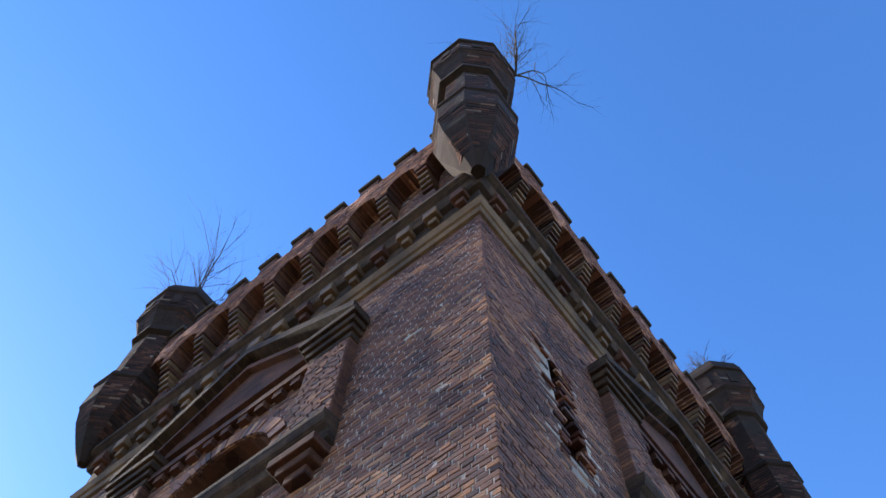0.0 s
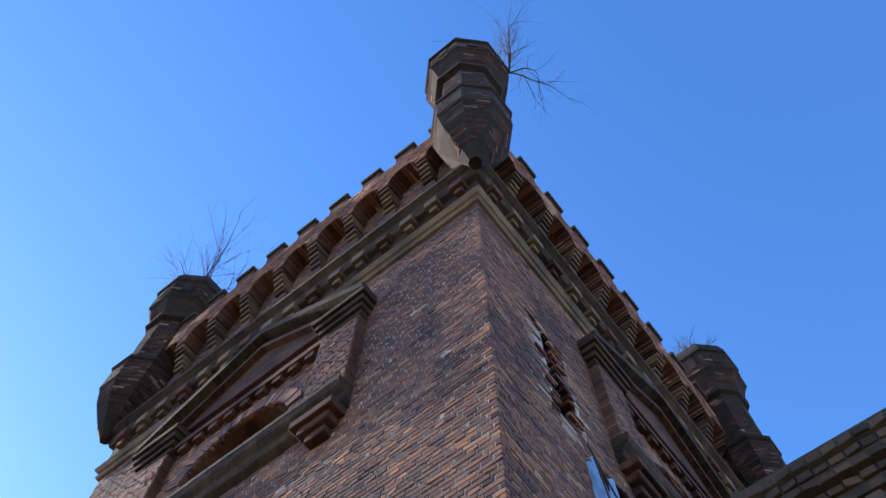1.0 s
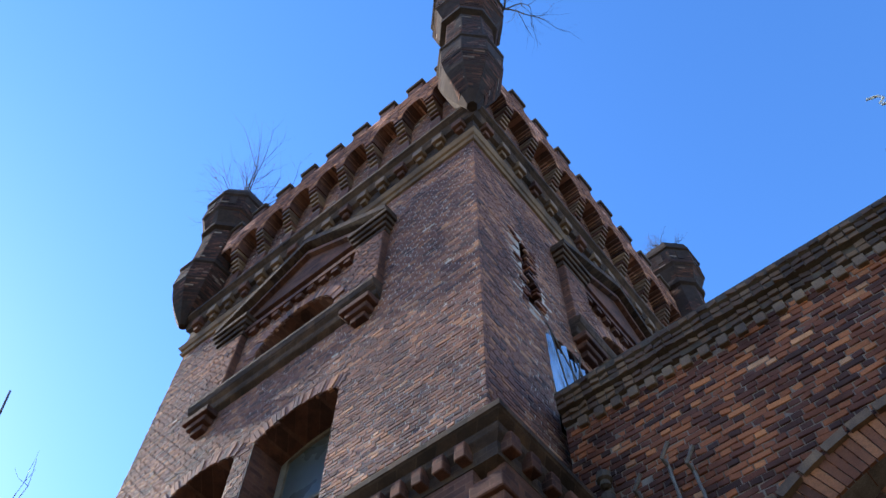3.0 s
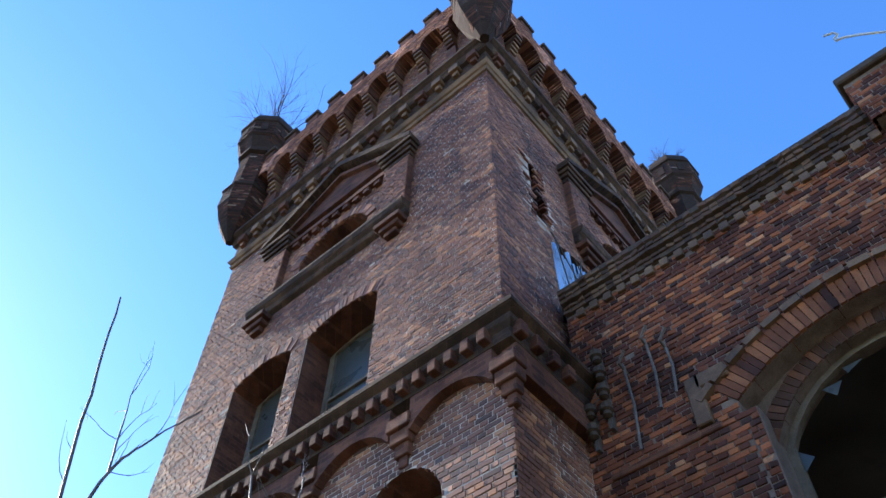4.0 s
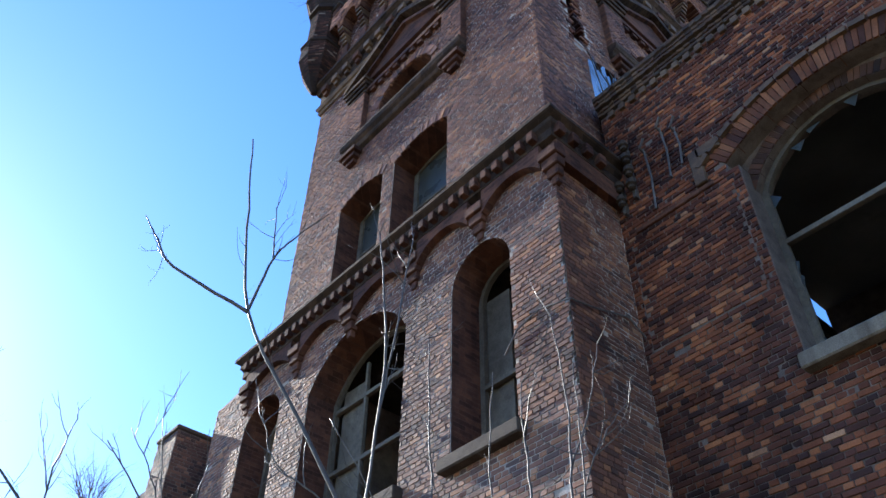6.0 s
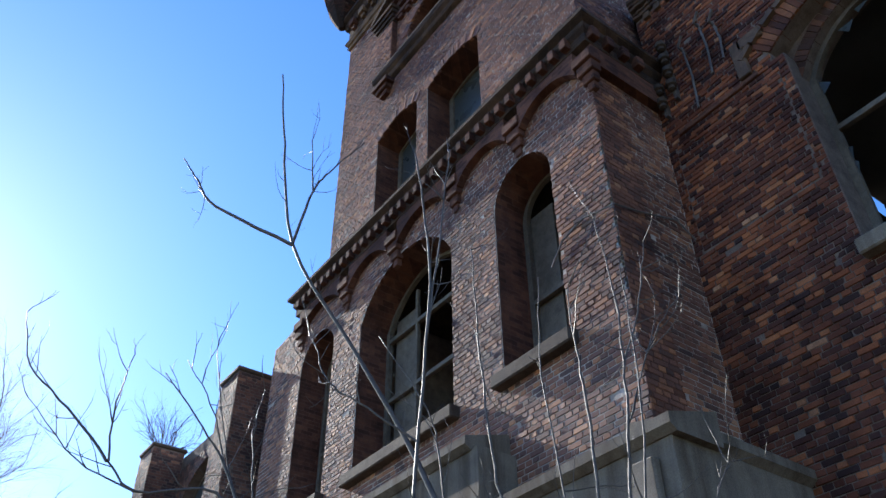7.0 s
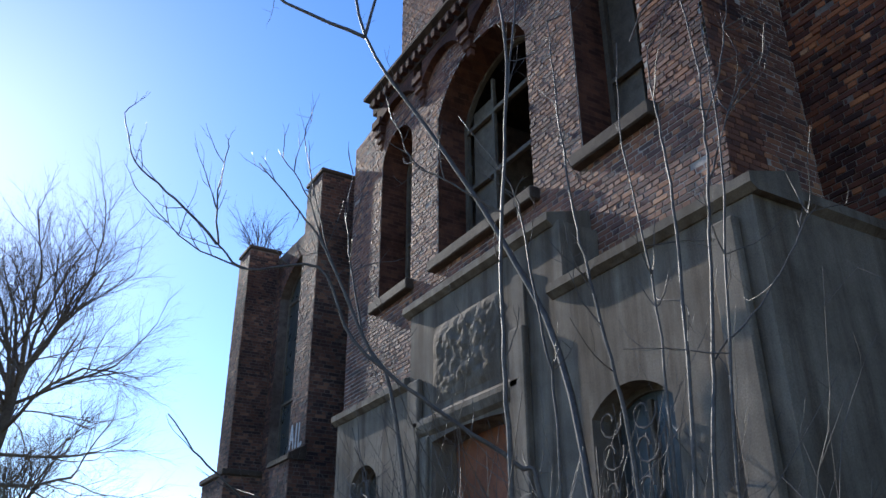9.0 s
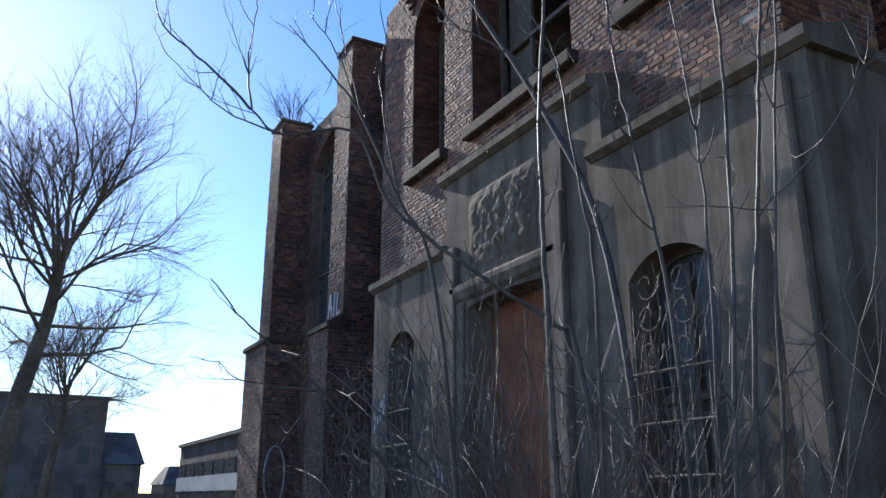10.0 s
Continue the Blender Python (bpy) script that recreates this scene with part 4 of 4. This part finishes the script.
# ---- porch details ----
def grille(u0, u1, v0, v1, scroll):
    g = thing("window_grille", "wrought iron window grille with scrolls", "grille", ((u0 + u1) / 2, -0.8, v0), "iron grilles on the porch windows")
    w, h = (u1 - u0) / 2, v1 - v0
    for i in range(5):
        verts, faces = [], []
        x = -w + 2 * w * i / 4
        tube(verts, faces, [Vector((x, 0, 0)), Vector((x, 0, h * 0.5)), Vector((x, 0, h))], [0.011] * 3, 6)
        raw("bar", verts, faces, M_IRON, g)
    for z in [h * k for k in (0.12, 0.32, 0.52, 0.72)]:
        verts, faces = [], []
        tube(verts, faces, [Vector((-w - 0.1, -0.01, z)), Vector((0, -0.015, z)), Vector((w + 0.1, -0.01, z))], [0.015] * 3, 6)
        raw("cross_bar", verts, faces, M_IRON, g)
    if scroll:
        for cx in (-w * 0.5, w * 0.5):
            for cz in (h * 0.8, h * 0.95, h * 1.08):
                verts, faces = [], []
                pts = [Vector((cx + (0.05 + 0.013 * k) * math.cos(k * 0.6), -0.02, cz + (0.05 + 0.013 * k) * math.sin(k * 0.6))) for k in range(12)]
                tube(verts, faces, pts, [0.012] * 12, 6)
                raw("scroll", verts, faces, M_IRON, g)
    return g


window(PORCH, P_WIN, 0.26, porch, rails=(2.5,), mullions=(-1.02,), label="dark porch window behind iron bars")
window(PORCH, P_WIN2, 0.26, porch, rails=(2.5,), label="dark porch window behind iron bars")
grille(-1.5, -0.55, 1.0, 3.4, True)
grille(-7.5, -6.75, 1.0, 3.6, True)
for u in (-5.35, -2.75, 0.45):
    bm = bmesh.new()
    PORCH.block(bm, u - 0.16, u + 0.16, 0, 5.05, 0, 0.1, 0.02)
    hang(part("pilaster", bm, M_STONE), porch)
for u in (-5.1, -2.95):
    bm = bmesh.new()
    PORCH.block(bm, u - 0.1, u + 0.1, 0, 4.2, 0, 0.06, 0.015)
    hang(part("door_jamb", bm, M_STONE), porch)
bm = bmesh.new()
strip(bm, PORCH, [(0, 4.2), (0.06, 4.25), (0.1, 4.35), (0.1, 4.42), (0, 4.5)], -5.3, -2.75)
hang(part("lintel", bm, M_STONE), porch)
# weathered carved relief over the door, one knobbly slab
bm = bmesh.new()
bmesh.ops.create_grid(bm, x_segments=40, y_segments=28, size=0.5)
for v in bm.verts:
    x, z = v.co.x * 1.7, v.co.y * 1.1
    edge = max(0.0, 1 - (abs(v.co.x) * 2) ** 4) * max(0.0, 1 - (abs(v.co.y) * 2) ** 4)
    lump = 0.5 + 0.5 * noise.noise((x * 5, z * 5, 3.1)) + 0.4 * noise.noise((x * 11, z * 11, 1.7))
    v.co = (-4.05 + x, -0.755 - 0.12 * edge * max(0.0, lump), 5.15 + z)
bmesh.ops.solidify(bm, geom=bm.faces[:], thickness=-0.02)
hang(part("carved_relief", bm, M_STONE, None, "worn carved foliage relief"), porch)
bm = bmesh.new()
PORCH.block(bm, -2.85, -2.6, 4.6, 5.75, 0, 0.05, 0.01)
hang(part("tall_panel", bm, M_STONE), porch)


def stroke(pts, r=0.03):
    verts, faces = [], []
    tube(verts, faces, [Vector(p) for p in pts], [r] * len(pts), 5)
    for i, v in enumerate(verts):
        verts[i] = (v[0], pts[0][1] + (v[1] - pts[0][1]) * 0.1, v[2])
    return verts, faces


tags = thing("graffiti", "pale spray-painted marks on the render", "graffiti", (-6, -0.755, 2.3))
for i in range(9):
    x, z = (-8.12 + 0.12 * i, 2.75 + 0.1 * i) if i < 4 else (-5.95 + 0.12 * (i - 4), 1.9 + 0.06 * math.sin(i * 3))
    v, f = stroke([(x + 6, -0.0, z - 2.3 - 0.16), (x + 6.03, -0.0, z - 2.3), (x + 6 + 0.08 * math.sin(i), -0.0, z - 2.3 + 0.17)], 0.025)
    raw("stroke", v, f, M_PAINT, tags)
loop = thing("graffiti", "pale painted oval on the dark buttress side", "graffiti", (-15.86, -0.1, 2.1))
pts = [Vector((0.0, 0.26 * math.cos(k * math.pi / 8), 0.72 * math.sin(k * math.pi / 8))) for k in range(17)]
verts, faces = [], []
tube(verts, faces, pts, [0.03] * 17, 5)
raw("stroke", verts, faces, M_PAINT, loop)
marks = thing("graffiti", "pale painted strokes on the brick buttress front", "graffiti", (-11.15, -0.436, 5.45))
for x, x2, z0, z1 in ((-0.36, -0.26, -0.24, 0.26), (-0.26, -0.14, 0.26, -0.24), (-0.34, -0.16, -0.04, -0.02), (-0.02, 0.0, -0.26, 0.26), (0.14, 0.16, -0.26, 0.24), (0.15, 0.34, -0.25, -0.2)):
    v, f = stroke([(x, 0, z0), ((x + x2) / 2, 0, (z0 + z1) / 2), (x2, 0, z1)], 0.04)
    raw("stroke", v, f, M_PAINT, marks)


# ---- saplings ----
def curved(pts, steps=5):
    out = []
    p = [pts[0] * 2 - pts[1]] + pts + [pts[-1] * 2 - pts[-2]]
    for i in range(1, len(p) - 2):
        for k in range(steps):
            t = k / steps
            out.append(0.5 * (2 * p[i] + (p[i + 1] - p[i - 1]) * t + (2 * p[i - 1] - 5 * p[i] + 4 * p[i + 1] - p[i + 2]) * t * t + (3 * p[i] - p[i - 1] - 3 * p[i + 1] + p[i + 2]) * t ** 3))
    return out + [pts[-1]]


def twig(verts, faces, p, d, length, r, deep):
    n = 5
    pts, cur, way = [p], p, d.normalized()
    for i in range(n):
        way = (way + Vector(rng.normal(0, 0.14, 3)) + Vector((0, 0, 0.12))).normalized()
        cur = cur + way * length / n
        pts.append(cur)
    tube(verts, faces, pts, [r * (1 - 0.75 * i / n) for i in range(n + 1)], 5)
    if deep:
        for i in (2, 3, 4):
            if rng.random() < 0.6:
                side = Vector(rng.normal(0, 1, 3))
                twig(verts, faces, pts[i], (way + side * 0.7), length * 0.4, r * 0.5, deep - 1)


def sapling(stems, label, twigs):
    """stems: (first radius, last radius, points) of each limb."""
    root = Vector(stems[0][2][0])
    s = thing("sapling", label, "sapling", (root.x, root.y, 0), "bare saplings before the porch")
    for i, (r0, r1, pts) in enumerate(stems):
        pts = curved([Vector(p) - Vector((root.x, root.y, 0)) for p in pts])
        pts = [p + Vector(rng.normal(0, 0.006, 3)) for p in pts]
        n = len(pts)
        verts, faces = [], []
        tube(verts, faces, pts, [0.82 * (r0 + (r1 - r0) * k / (n - 1)) for k in range(n)], 8)
        limb = raw("trunk" if i == 0 else "limb", verts, faces, M_BARK, s)
        for p in limb.data.polygons:
            p.use_smooth = True
        verts, faces = [], []
        for j in range(int(twigs * 1.3)):
            k = int(rng.integers(int(n * 0.3), n))
            d = (pts[min(k + 1, n - 1)] - pts[max(k - 1, 0)]).normalized()
            twig(verts, faces, pts[k], d + Vector(rng.normal(0, 0.7, 3)), rng.uniform(0.2, 0.75), 0.006, 1)
        if verts:
            tagged(raw("fine_growth", verts, faces, M_BARK, s), kind="stuff")


sapling([(0.052, 0.014, [(-0.75, -1.35, 0), (-1.63, -0.96, 3.93), (-2.32, -1.28, 5.93), (-2.93, -1.88, 7.54), (-3.46, -2.66, 9.23), (-3.64, -2.94, 11.20), (-3.76, -3.12, 12.86)]),
         (0.034, 0.01, [(-3.46, -2.66, 9.23), (-4.10, -3.63, 9.89), (-4.30, -3.91, 10.40), (-4.46, -4.15, 10.85)]),
         (0.028, 0.008, [(-3.46, -2.66, 9.23), (-3.35, -2.50, 10.24), (-3.23, -2.32, 10.65), (-2.95, -1.92, 11.28)]),
         (0.018, 0.007, [(-3.35, -2.50, 10.24), (-3.41, -2.59, 11.28)])], "tall leaning bare sapling with forked grey limbs", 5)
sapling([(0.032, 0.01, [(-0.57, -2.45, 0), (-0.59, -2.48, 2.69), (-0.6, -2.5, 3.79), (-0.59, -2.49, 4.95), (-0.53, -2.39, 6.9), (-0.57, -2.45, 7.87), (-0.62, -2.53, 8.76)]),
         (0.016, 0.006, [(-0.54, -2.41, 6.29), (-0.48, -2.33, 7.25), (-0.42, -2.24, 8.45), (-0.4, -2.2, 8.82)]),
         (0.014, 0.006, [(-0.58, -2.47, 5.18), (-0.83, -2.84, 5.5), (-1.04, -3.15, 5.76), (-1.13, -3.29, 6.15)])], "straight bare sapling with silvery bark", 8)
sapling([(0.028, 0.007, [(-1.45, -2.7, 0), (-1.64, -2.97, 3.38), (-1.83, -3.25, 4.24), (-2.05, -3.58, 5.13), (-2.22, -3.83, 5.59), (-2.48, -4.22, 6.19)]),
         (0.012, 0.005, [(-2.05, -3.58, 5.13), (-2.2, -3.8, 5.84), (-2.38, -4.07, 6.33)]),
         (0.013, 0.005, [(-1.83, -3.25, 4.24), (-1.94, -3.41, 5.31), (-1.93, -3.4, 6.02)]),
         (0.012, 0.005, [(-1.76, -3.15, 3.96), (-2.0, -3.5, 4.94), (-2.11, -3.67, 5.57), (-2.23, -3.84, 6.49)])], "many-stemmed bare sapling close to the facade", 4)
sapling([(0.02, 0.006, [(-0.55, -2.07, 0), (-0.53, -2.04, 3.26), (-0.57, -2.1, 4.05), (-0.64, -2.2, 5.04), (-0.7, -2.29, 5.59), (-0.97, -2.68, 6.39)])], "thin bare sapling leaning aside", 7)
sapling([(0.024, 0.007, [(0.43, -2.04, 0), (0.39, -2.1, 2.85), (0.34, -2.18, 3.58), (0.28, -2.26, 4.23), (0.24, -2.33, 4.84), (0.2, -2.39, 5.85), (0.18, -2.42, 6.86)])], "slender bare sapling bending towards the facade", 10)
sapling([(0.024, 0.007, [(0.88, -2.09, 0), (0.97, -1.96, 2.52), (1.04, -1.86, 3.44), (1.11, -1.75, 4.59), (1.16, -1.68, 5.41), (1.16, -1.67, 6.2), (1.12, -1.73, 6.96)]),
         (0.022, 0.006, [(0.79, -2.23, 0), (0.94, -2.01, 3.44), (0.97, -1.96, 4.85), (0.95, -1.99, 5.53), (0.94, -2.0, 6.16)]),
         (0.012, 0.005, [(1.16, -1.68, 5.41), (1.26, -1.53, 5.9), (1.36, -1.38, 6.67)]),
         (0.01, 0.005, [(1.04, -1.86, 3.44), (1.21, -1.59, 3.76), (1.38, -1.34, 4.15), (1.52, -1.14, 4.56)]),
         (0.011, 0.005, [(1.12, -1.73, 4.84), (1.27, -1.51, 5.5), (1.41, -1.3, 5.94)]),
         (0.018, 0.006, [(0.99, -1.99, 0), (1.12, -1.9, 2.6), (1.22, -1.82, 3.9), (1.3, -1.72, 5.2), (1.3, -1.7, 6.35)]),
         (0.016, 0.005, [(0.72, -2.2, 0), (0.78, -2.1, 2.7), (0.8, -2.12, 4.1), (0.74, -2.2, 5.3), (0.76, -2.16, 6.3)])], "clump of pale upright bare shoots", 5)
sapling([(0.032, 0.011, [(-0.62, -1.81, 0), (-0.78, -2.04, 2.66), (-0.9, -2.22, 3.0), (-1.27, -2.77, 3.48), (-1.69, -3.4, 4.12), (-1.9, -3.71, 4.87), (-2.29, -4.3, 4.88), (-2.46, -4.55, 5.16)]),
         (0.018, 0.006, [(-2.46, -4.55, 5.16), (-2.74, -4.96, 5.68), (-3.01, -5.36, 6.13), (-3.13, -5.54, 6.74)]),
         (0.014, 0.006, [(-2.46, -4.55, 5.16), (-2.5, -4.6, 5.76), (-2.47, -4.56, 6.28)]),
         (0.012, 0.005, [(-2.29, -4.3, 4.88), (-2.62, -4.79, 5.17), (-2.96, -5.29, 5.8)])], "leaning bare sapling with upturned limbs", 5)

sapling([(0.026, 0.008, [(-2.80, -2.50, 0.00), (-3.00, -2.75, 1.72), (-3.10, -3.02, 2.10), (-3.20, -3.43, 2.59), (-3.30, -3.80, 2.92), (-3.40, -4.23, 3.30), (-3.50, -4.57, 3.71)]),
         (0.014, 0.005, [(-3.20, -3.43, 2.59), (-3.30, -3.81, 2.63), (-3.40, -4.24, 2.70), (-3.50, -4.43, 2.88)])], "low arching bare sapling leaning away from the porch", 3)

# thin undergrowth of bare shoots at the foot of the porch
verts, faces = [], []
for i in range(300):
    x = rng.uniform(-7.5, 1.2)
    y = rng.uniform(-2.6, -1.05)
    p = Vector((x, y, 0))
    twig(verts, faces, p, Vector((rng.normal(0, 0.75), rng.normal(0, 0.35), 1)), rng.uniform(1.2, 4.2), rng.uniform(0.006, 0.012), 2)
tagged(raw("undergrowth", verts, faces, M_BARK), "tangle of thin bare shoots before the porch", "undergrowth", kind="stuff")


for i in range(14):
    p = Vector((rng.uniform(-5.5, 0.8), rng.uniform(-2.4, -1.2), rng.uniform(0.0, 0.3)))
    way = Vector((rng.normal(-0.35, 0.35), rng.normal(-0.05, 0.15), 1.0)).normalized()
    pts = [p]
    for k in range(9):
        way = (way + Vector((rng.normal(-0.12, 0.12), rng.normal(0, 0.06), rng.normal(-0.07, 0.06)))).normalized()
        pts.append(pts[-1] + way * rng.uniform(0.35, 0.6))
    v2, f2 = [], []
    tube(v2, f2, pts, [0.014 * (1 - 0.08 * k) for k in range(10)], 6)
    for k in (4, 5, 6, 7, 8):
        twig(v2, f2, pts[k], way + Vector(rng.normal(0, 0.8, 3)), rng.uniform(0.3, 0.9), 0.007, 1)
    ob = raw("bare_shoot", v2, f2, M_BARK)
    tagged(ob, "arching bare shoot rooted before the porch", "shoot", "arching shoots before the porch")

# ---- trees ----
def grow(verts, faces, p, d, length, r, level, sides):
    n = 6 if level > 1 else 4
    pts, way = [p], d.normalized()
    for i in range(n):
        way = (way + Vector(rng.normal(0, 0.09, 3)) + Vector((0, 0, 0.03))).normalized()
        pts.append(pts[-1] + way * length / n)
    end = 0.5 if level else 0.3
    tube(verts, faces, pts, [r * (1 - (1 - end) * i / n) for i in range(n + 1)], sides)
    if level == 0:
        return
    kids = {4: 6, 3: 6, 2: 6, 1: 5}[level]
    turn = rng.uniform(0, 6.28)
    for k in range(kids):
        t = 0.25 + 0.75 * (k + 1) / kids
        j = min(int(t * n), n)
        turn += 2.4
        a = way.orthogonal().normalized()
        side = a * math.cos(turn) + way.cross(a) * math.sin(turn)
        grow(verts, faces, pts[j], way + side * rng.uniform(0.4, 0.85), length * rng.uniform(0.5, 0.68), r * (1 - (1 - end) * t) * (0.82 if k == kids - 1 else 0.56), level - 1, max(3, sides - 1))


def tree(at, height, lean, label, level):
    t = thing("bare_tree", label, "tree", at, "bare trees in the distance")
    verts, faces = [], []
    trunk = [Vector((0, 0, 0)), Vector((0.1 * lean, lean * 0.35, height * 0.25)), Vector((0, lean * 0.8, height * 0.45)), Vector((0.1 * lean, lean, height * 0.62))]
    r = height * 0.02
    pts = curved(trunk, 8)
    tube(verts, faces, pts, [r * (1.25 - 0.75 * i / (len(pts) - 1)) for i in range(len(pts))], 10)
    raw("trunk", verts, faces, M_OAK, t)
    verts, faces = [], []
    for k in range(8):
        an = k * 2.4
        d = Vector((math.cos(an) * 0.5, math.sin(an) * 0.5, 1.0))
        grow(verts, faces, pts[-1 - 2 * (k % 3)], d, height * rng.uniform(0.21, 0.3), r * 0.3, level, 6)
    for k in range(11):
        an = 1.0 + k * 2.4
        j = int(len(pts) * (0.52 + 0.42 * k / 10))
        grow(verts, faces, pts[j], Vector((math.cos(an), math.sin(an), rng.uniform(0.15, 0.6))), height * rng.uniform(0.23, 0.31), r * 0.24, level, 6)
    tagged(raw("crown", verts, faces, M_OAK, t), kind="stuff")


tree((-36, -6.5, 0), 20.0, 1.7, "large bare deciduous tree with fine spreading twigs", 4)
tree((-50, -3.7, 0), 13.0, 0.7, "smaller bare tree before a dark house", 4)


def tuft(at, size, label):
    t = thing("bare_shrub", label, "shrub", at, "shrubs rooted high on the masonry")
    verts, faces = [], []
    for k in range(12):
        grow(verts, faces, Vector((0, 0, 0)), Vector((rng.normal(0, 0.6), rng.normal(0, 0.6), 1.0)), size * rng.uniform(0.35, 0.5), 0.02, 2, 4)
    tagged(raw("fine_growth", verts, faces, M_TWIG, t), kind="stuff")


tuft((1.05, 0.25, lv(22.7) + 6.9), 3.2, "leafless shrub growing beside the turret cap")
tuft((-W - 0.3, -0.2, lv(22.7) + 5.6), 4.0, "leafless shrub growing on the turret cap")
tuft((-16.5, 0.0, 11.65), 2.4, "leafless shrub growing on the buttress top")
tuft((0.5, D + 0.3, lv(22.7) + 5.65), 1.3, "small dry growth on the turret cap")


# ---- distant houses ----
def house(name, label, at, x, y, z, roof, cols, rows, face_x):
    h = thing(name, label, "house", at, "houses in the distance")
    bm = bmesh.new()
    box(bm, -x, 0, 0, y, 0, z)
    part("wall", bm, M_FAR, h)
    bm = bmesh.new()
    if roof:
        v = [bm.verts.new(p) for p in ((-x - 0.3, -0.3, z), (0.3, -0.3, z), (0.3, y + 0.3, z), (-x - 0.3, y + 0.3, z), (-x * 0.7, y * 0.12, z + roof), (-x * 0.3, y * 0.12, z + roof), (-x * 0.3, y * 0.88, z + roof), (-x * 0.7, y * 0.88, z + roof))]
        for f in ((0, 1, 5, 4), (1, 2, 6, 5), (2, 3, 7, 6), (3, 0, 4, 7), (4, 5, 6, 7), (3, 2, 1, 0)):
            bm.faces.new([v[i] for i in f])
    else:
        box(bm, -x - 0.2, 0.2, -0.2, y + 0.2, z, z + 0.25)
    part("roof", bm, M_FARROOF, h)
    for i in range(cols):
        for j in range(rows):
            bm = bmesh.new()
            if face_x:
                u = y * (i + 0.5) / cols
                box(bm, 0.0, 0.05, u - 0.5, u + 0.5, z * (j + 0.3) / rows, z * (j + 0.3) / rows + 1.6)
            else:
                u = -x * (i + 0.5) / cols
                box(bm, u - x * 0.4 / cols, u + x * 0.4 / cols, -0.05, 0.0, z * (j + 0.35) / rows, z * (j + 0.75) / rows)
            part("window", bm, M_GLASS, h)
    return h


house("apartment_house", "dark three-storey house against the light", (-80, -34, 0), 14, 36.5, 10.5, 0, 11, 3, True)
house("mansard_house", "dark house with steep mansard roof", (-81, 2.6, 0), 12, 3.6, 4.6, 3.2, 2, 1, True)
hall = house("flat_hall", "long low hall with pale band", (-40, 6.6, 0), 24, 12, 5.3, 0, 8, 1, False)
bm = bmesh.new()
box(bm, -24.1, 0.1, -0.12, 0, 2.0, 3.0)
part("band", bm, M_PALE, hall)
house("small_house", "low house with pitched roof in the distance", (-110, 13.5, 0), 10, 8, 3.2, 2.4, 2, 1, True)
bm = bmesh.new()
box(bm, -70, -69.9, 2.0, 9.0, 0, 1.9)
tagged(part("board_fence", bm, M_FAR), "weathered board fence across the yard", "fence")
verts, faces = [], []
for i in range(500):
    p = Vector((rng.uniform(-62, -25), rng.uniform(-6, 5), 0))
    if p.x > -30 and p.y > -1:
        continue
    twig(verts, faces, p, Vector((rng.normal(0, 0.3), rng.normal(0, 0.3), 1)), rng.uniform(0.8, 2.4), 0.012, 1)
tagged(raw("weeds", verts, faces, M_GRASS), "dry tall weeds and scrub on the lot", "weeds", kind="stuff")


# ---- single bricks nearest to the walk ----
def laid(face, u0, u1, v0, v1, mat, parent, proud, rough):
    verts = [(-0.5, -0.035, -0.5), (0.5, -0.035, -0.5), (0.5, -0.035, 0.5), (-0.5, -0.035, 0.5), (-0.5, -0.005, -0.5), (0.5, -0.005, -0.5), (0.5, -0.005, 0.5), (-0.5, -0.005, 0.5), (-0.48, 0, -0.44), (0.48, 0, -0.44), (0.48, 0, 0.44), (-0.48, 0, 0.44)]
    verts = [(x, -y, z) for x, y, z in verts]
    me = bpy.data.meshes.new("brick")
    me.from_pydata(verts, [], QUADS)
    me.materials.append(mat)
    for a, b, c, d in brick_rects(u0, u1, v0, v1, []):
        if b - a < 0.05:
            continue
        ob = new("brick", me)
        ob.location = face.at((a + b) / 2, (c + d) / 2, proud + rng.normal(0, rough * 0.5))
        ob.scale = (b - a, 1, d - c)
        ob.rotation_euler = (rng.normal(0, 0.02), 0, rng.normal(0, 0.03))
        hang(ob, parent)


laid(BASE_F, -0.8, 0.16, 7.3 + 0.022, 10.1, M_BRICK1, tower, 0.013, 0.006)
laid(WING_F, 0.3, 2.0, 8.5, 10.4, M_RED1, wing, 0.014, 0.009)
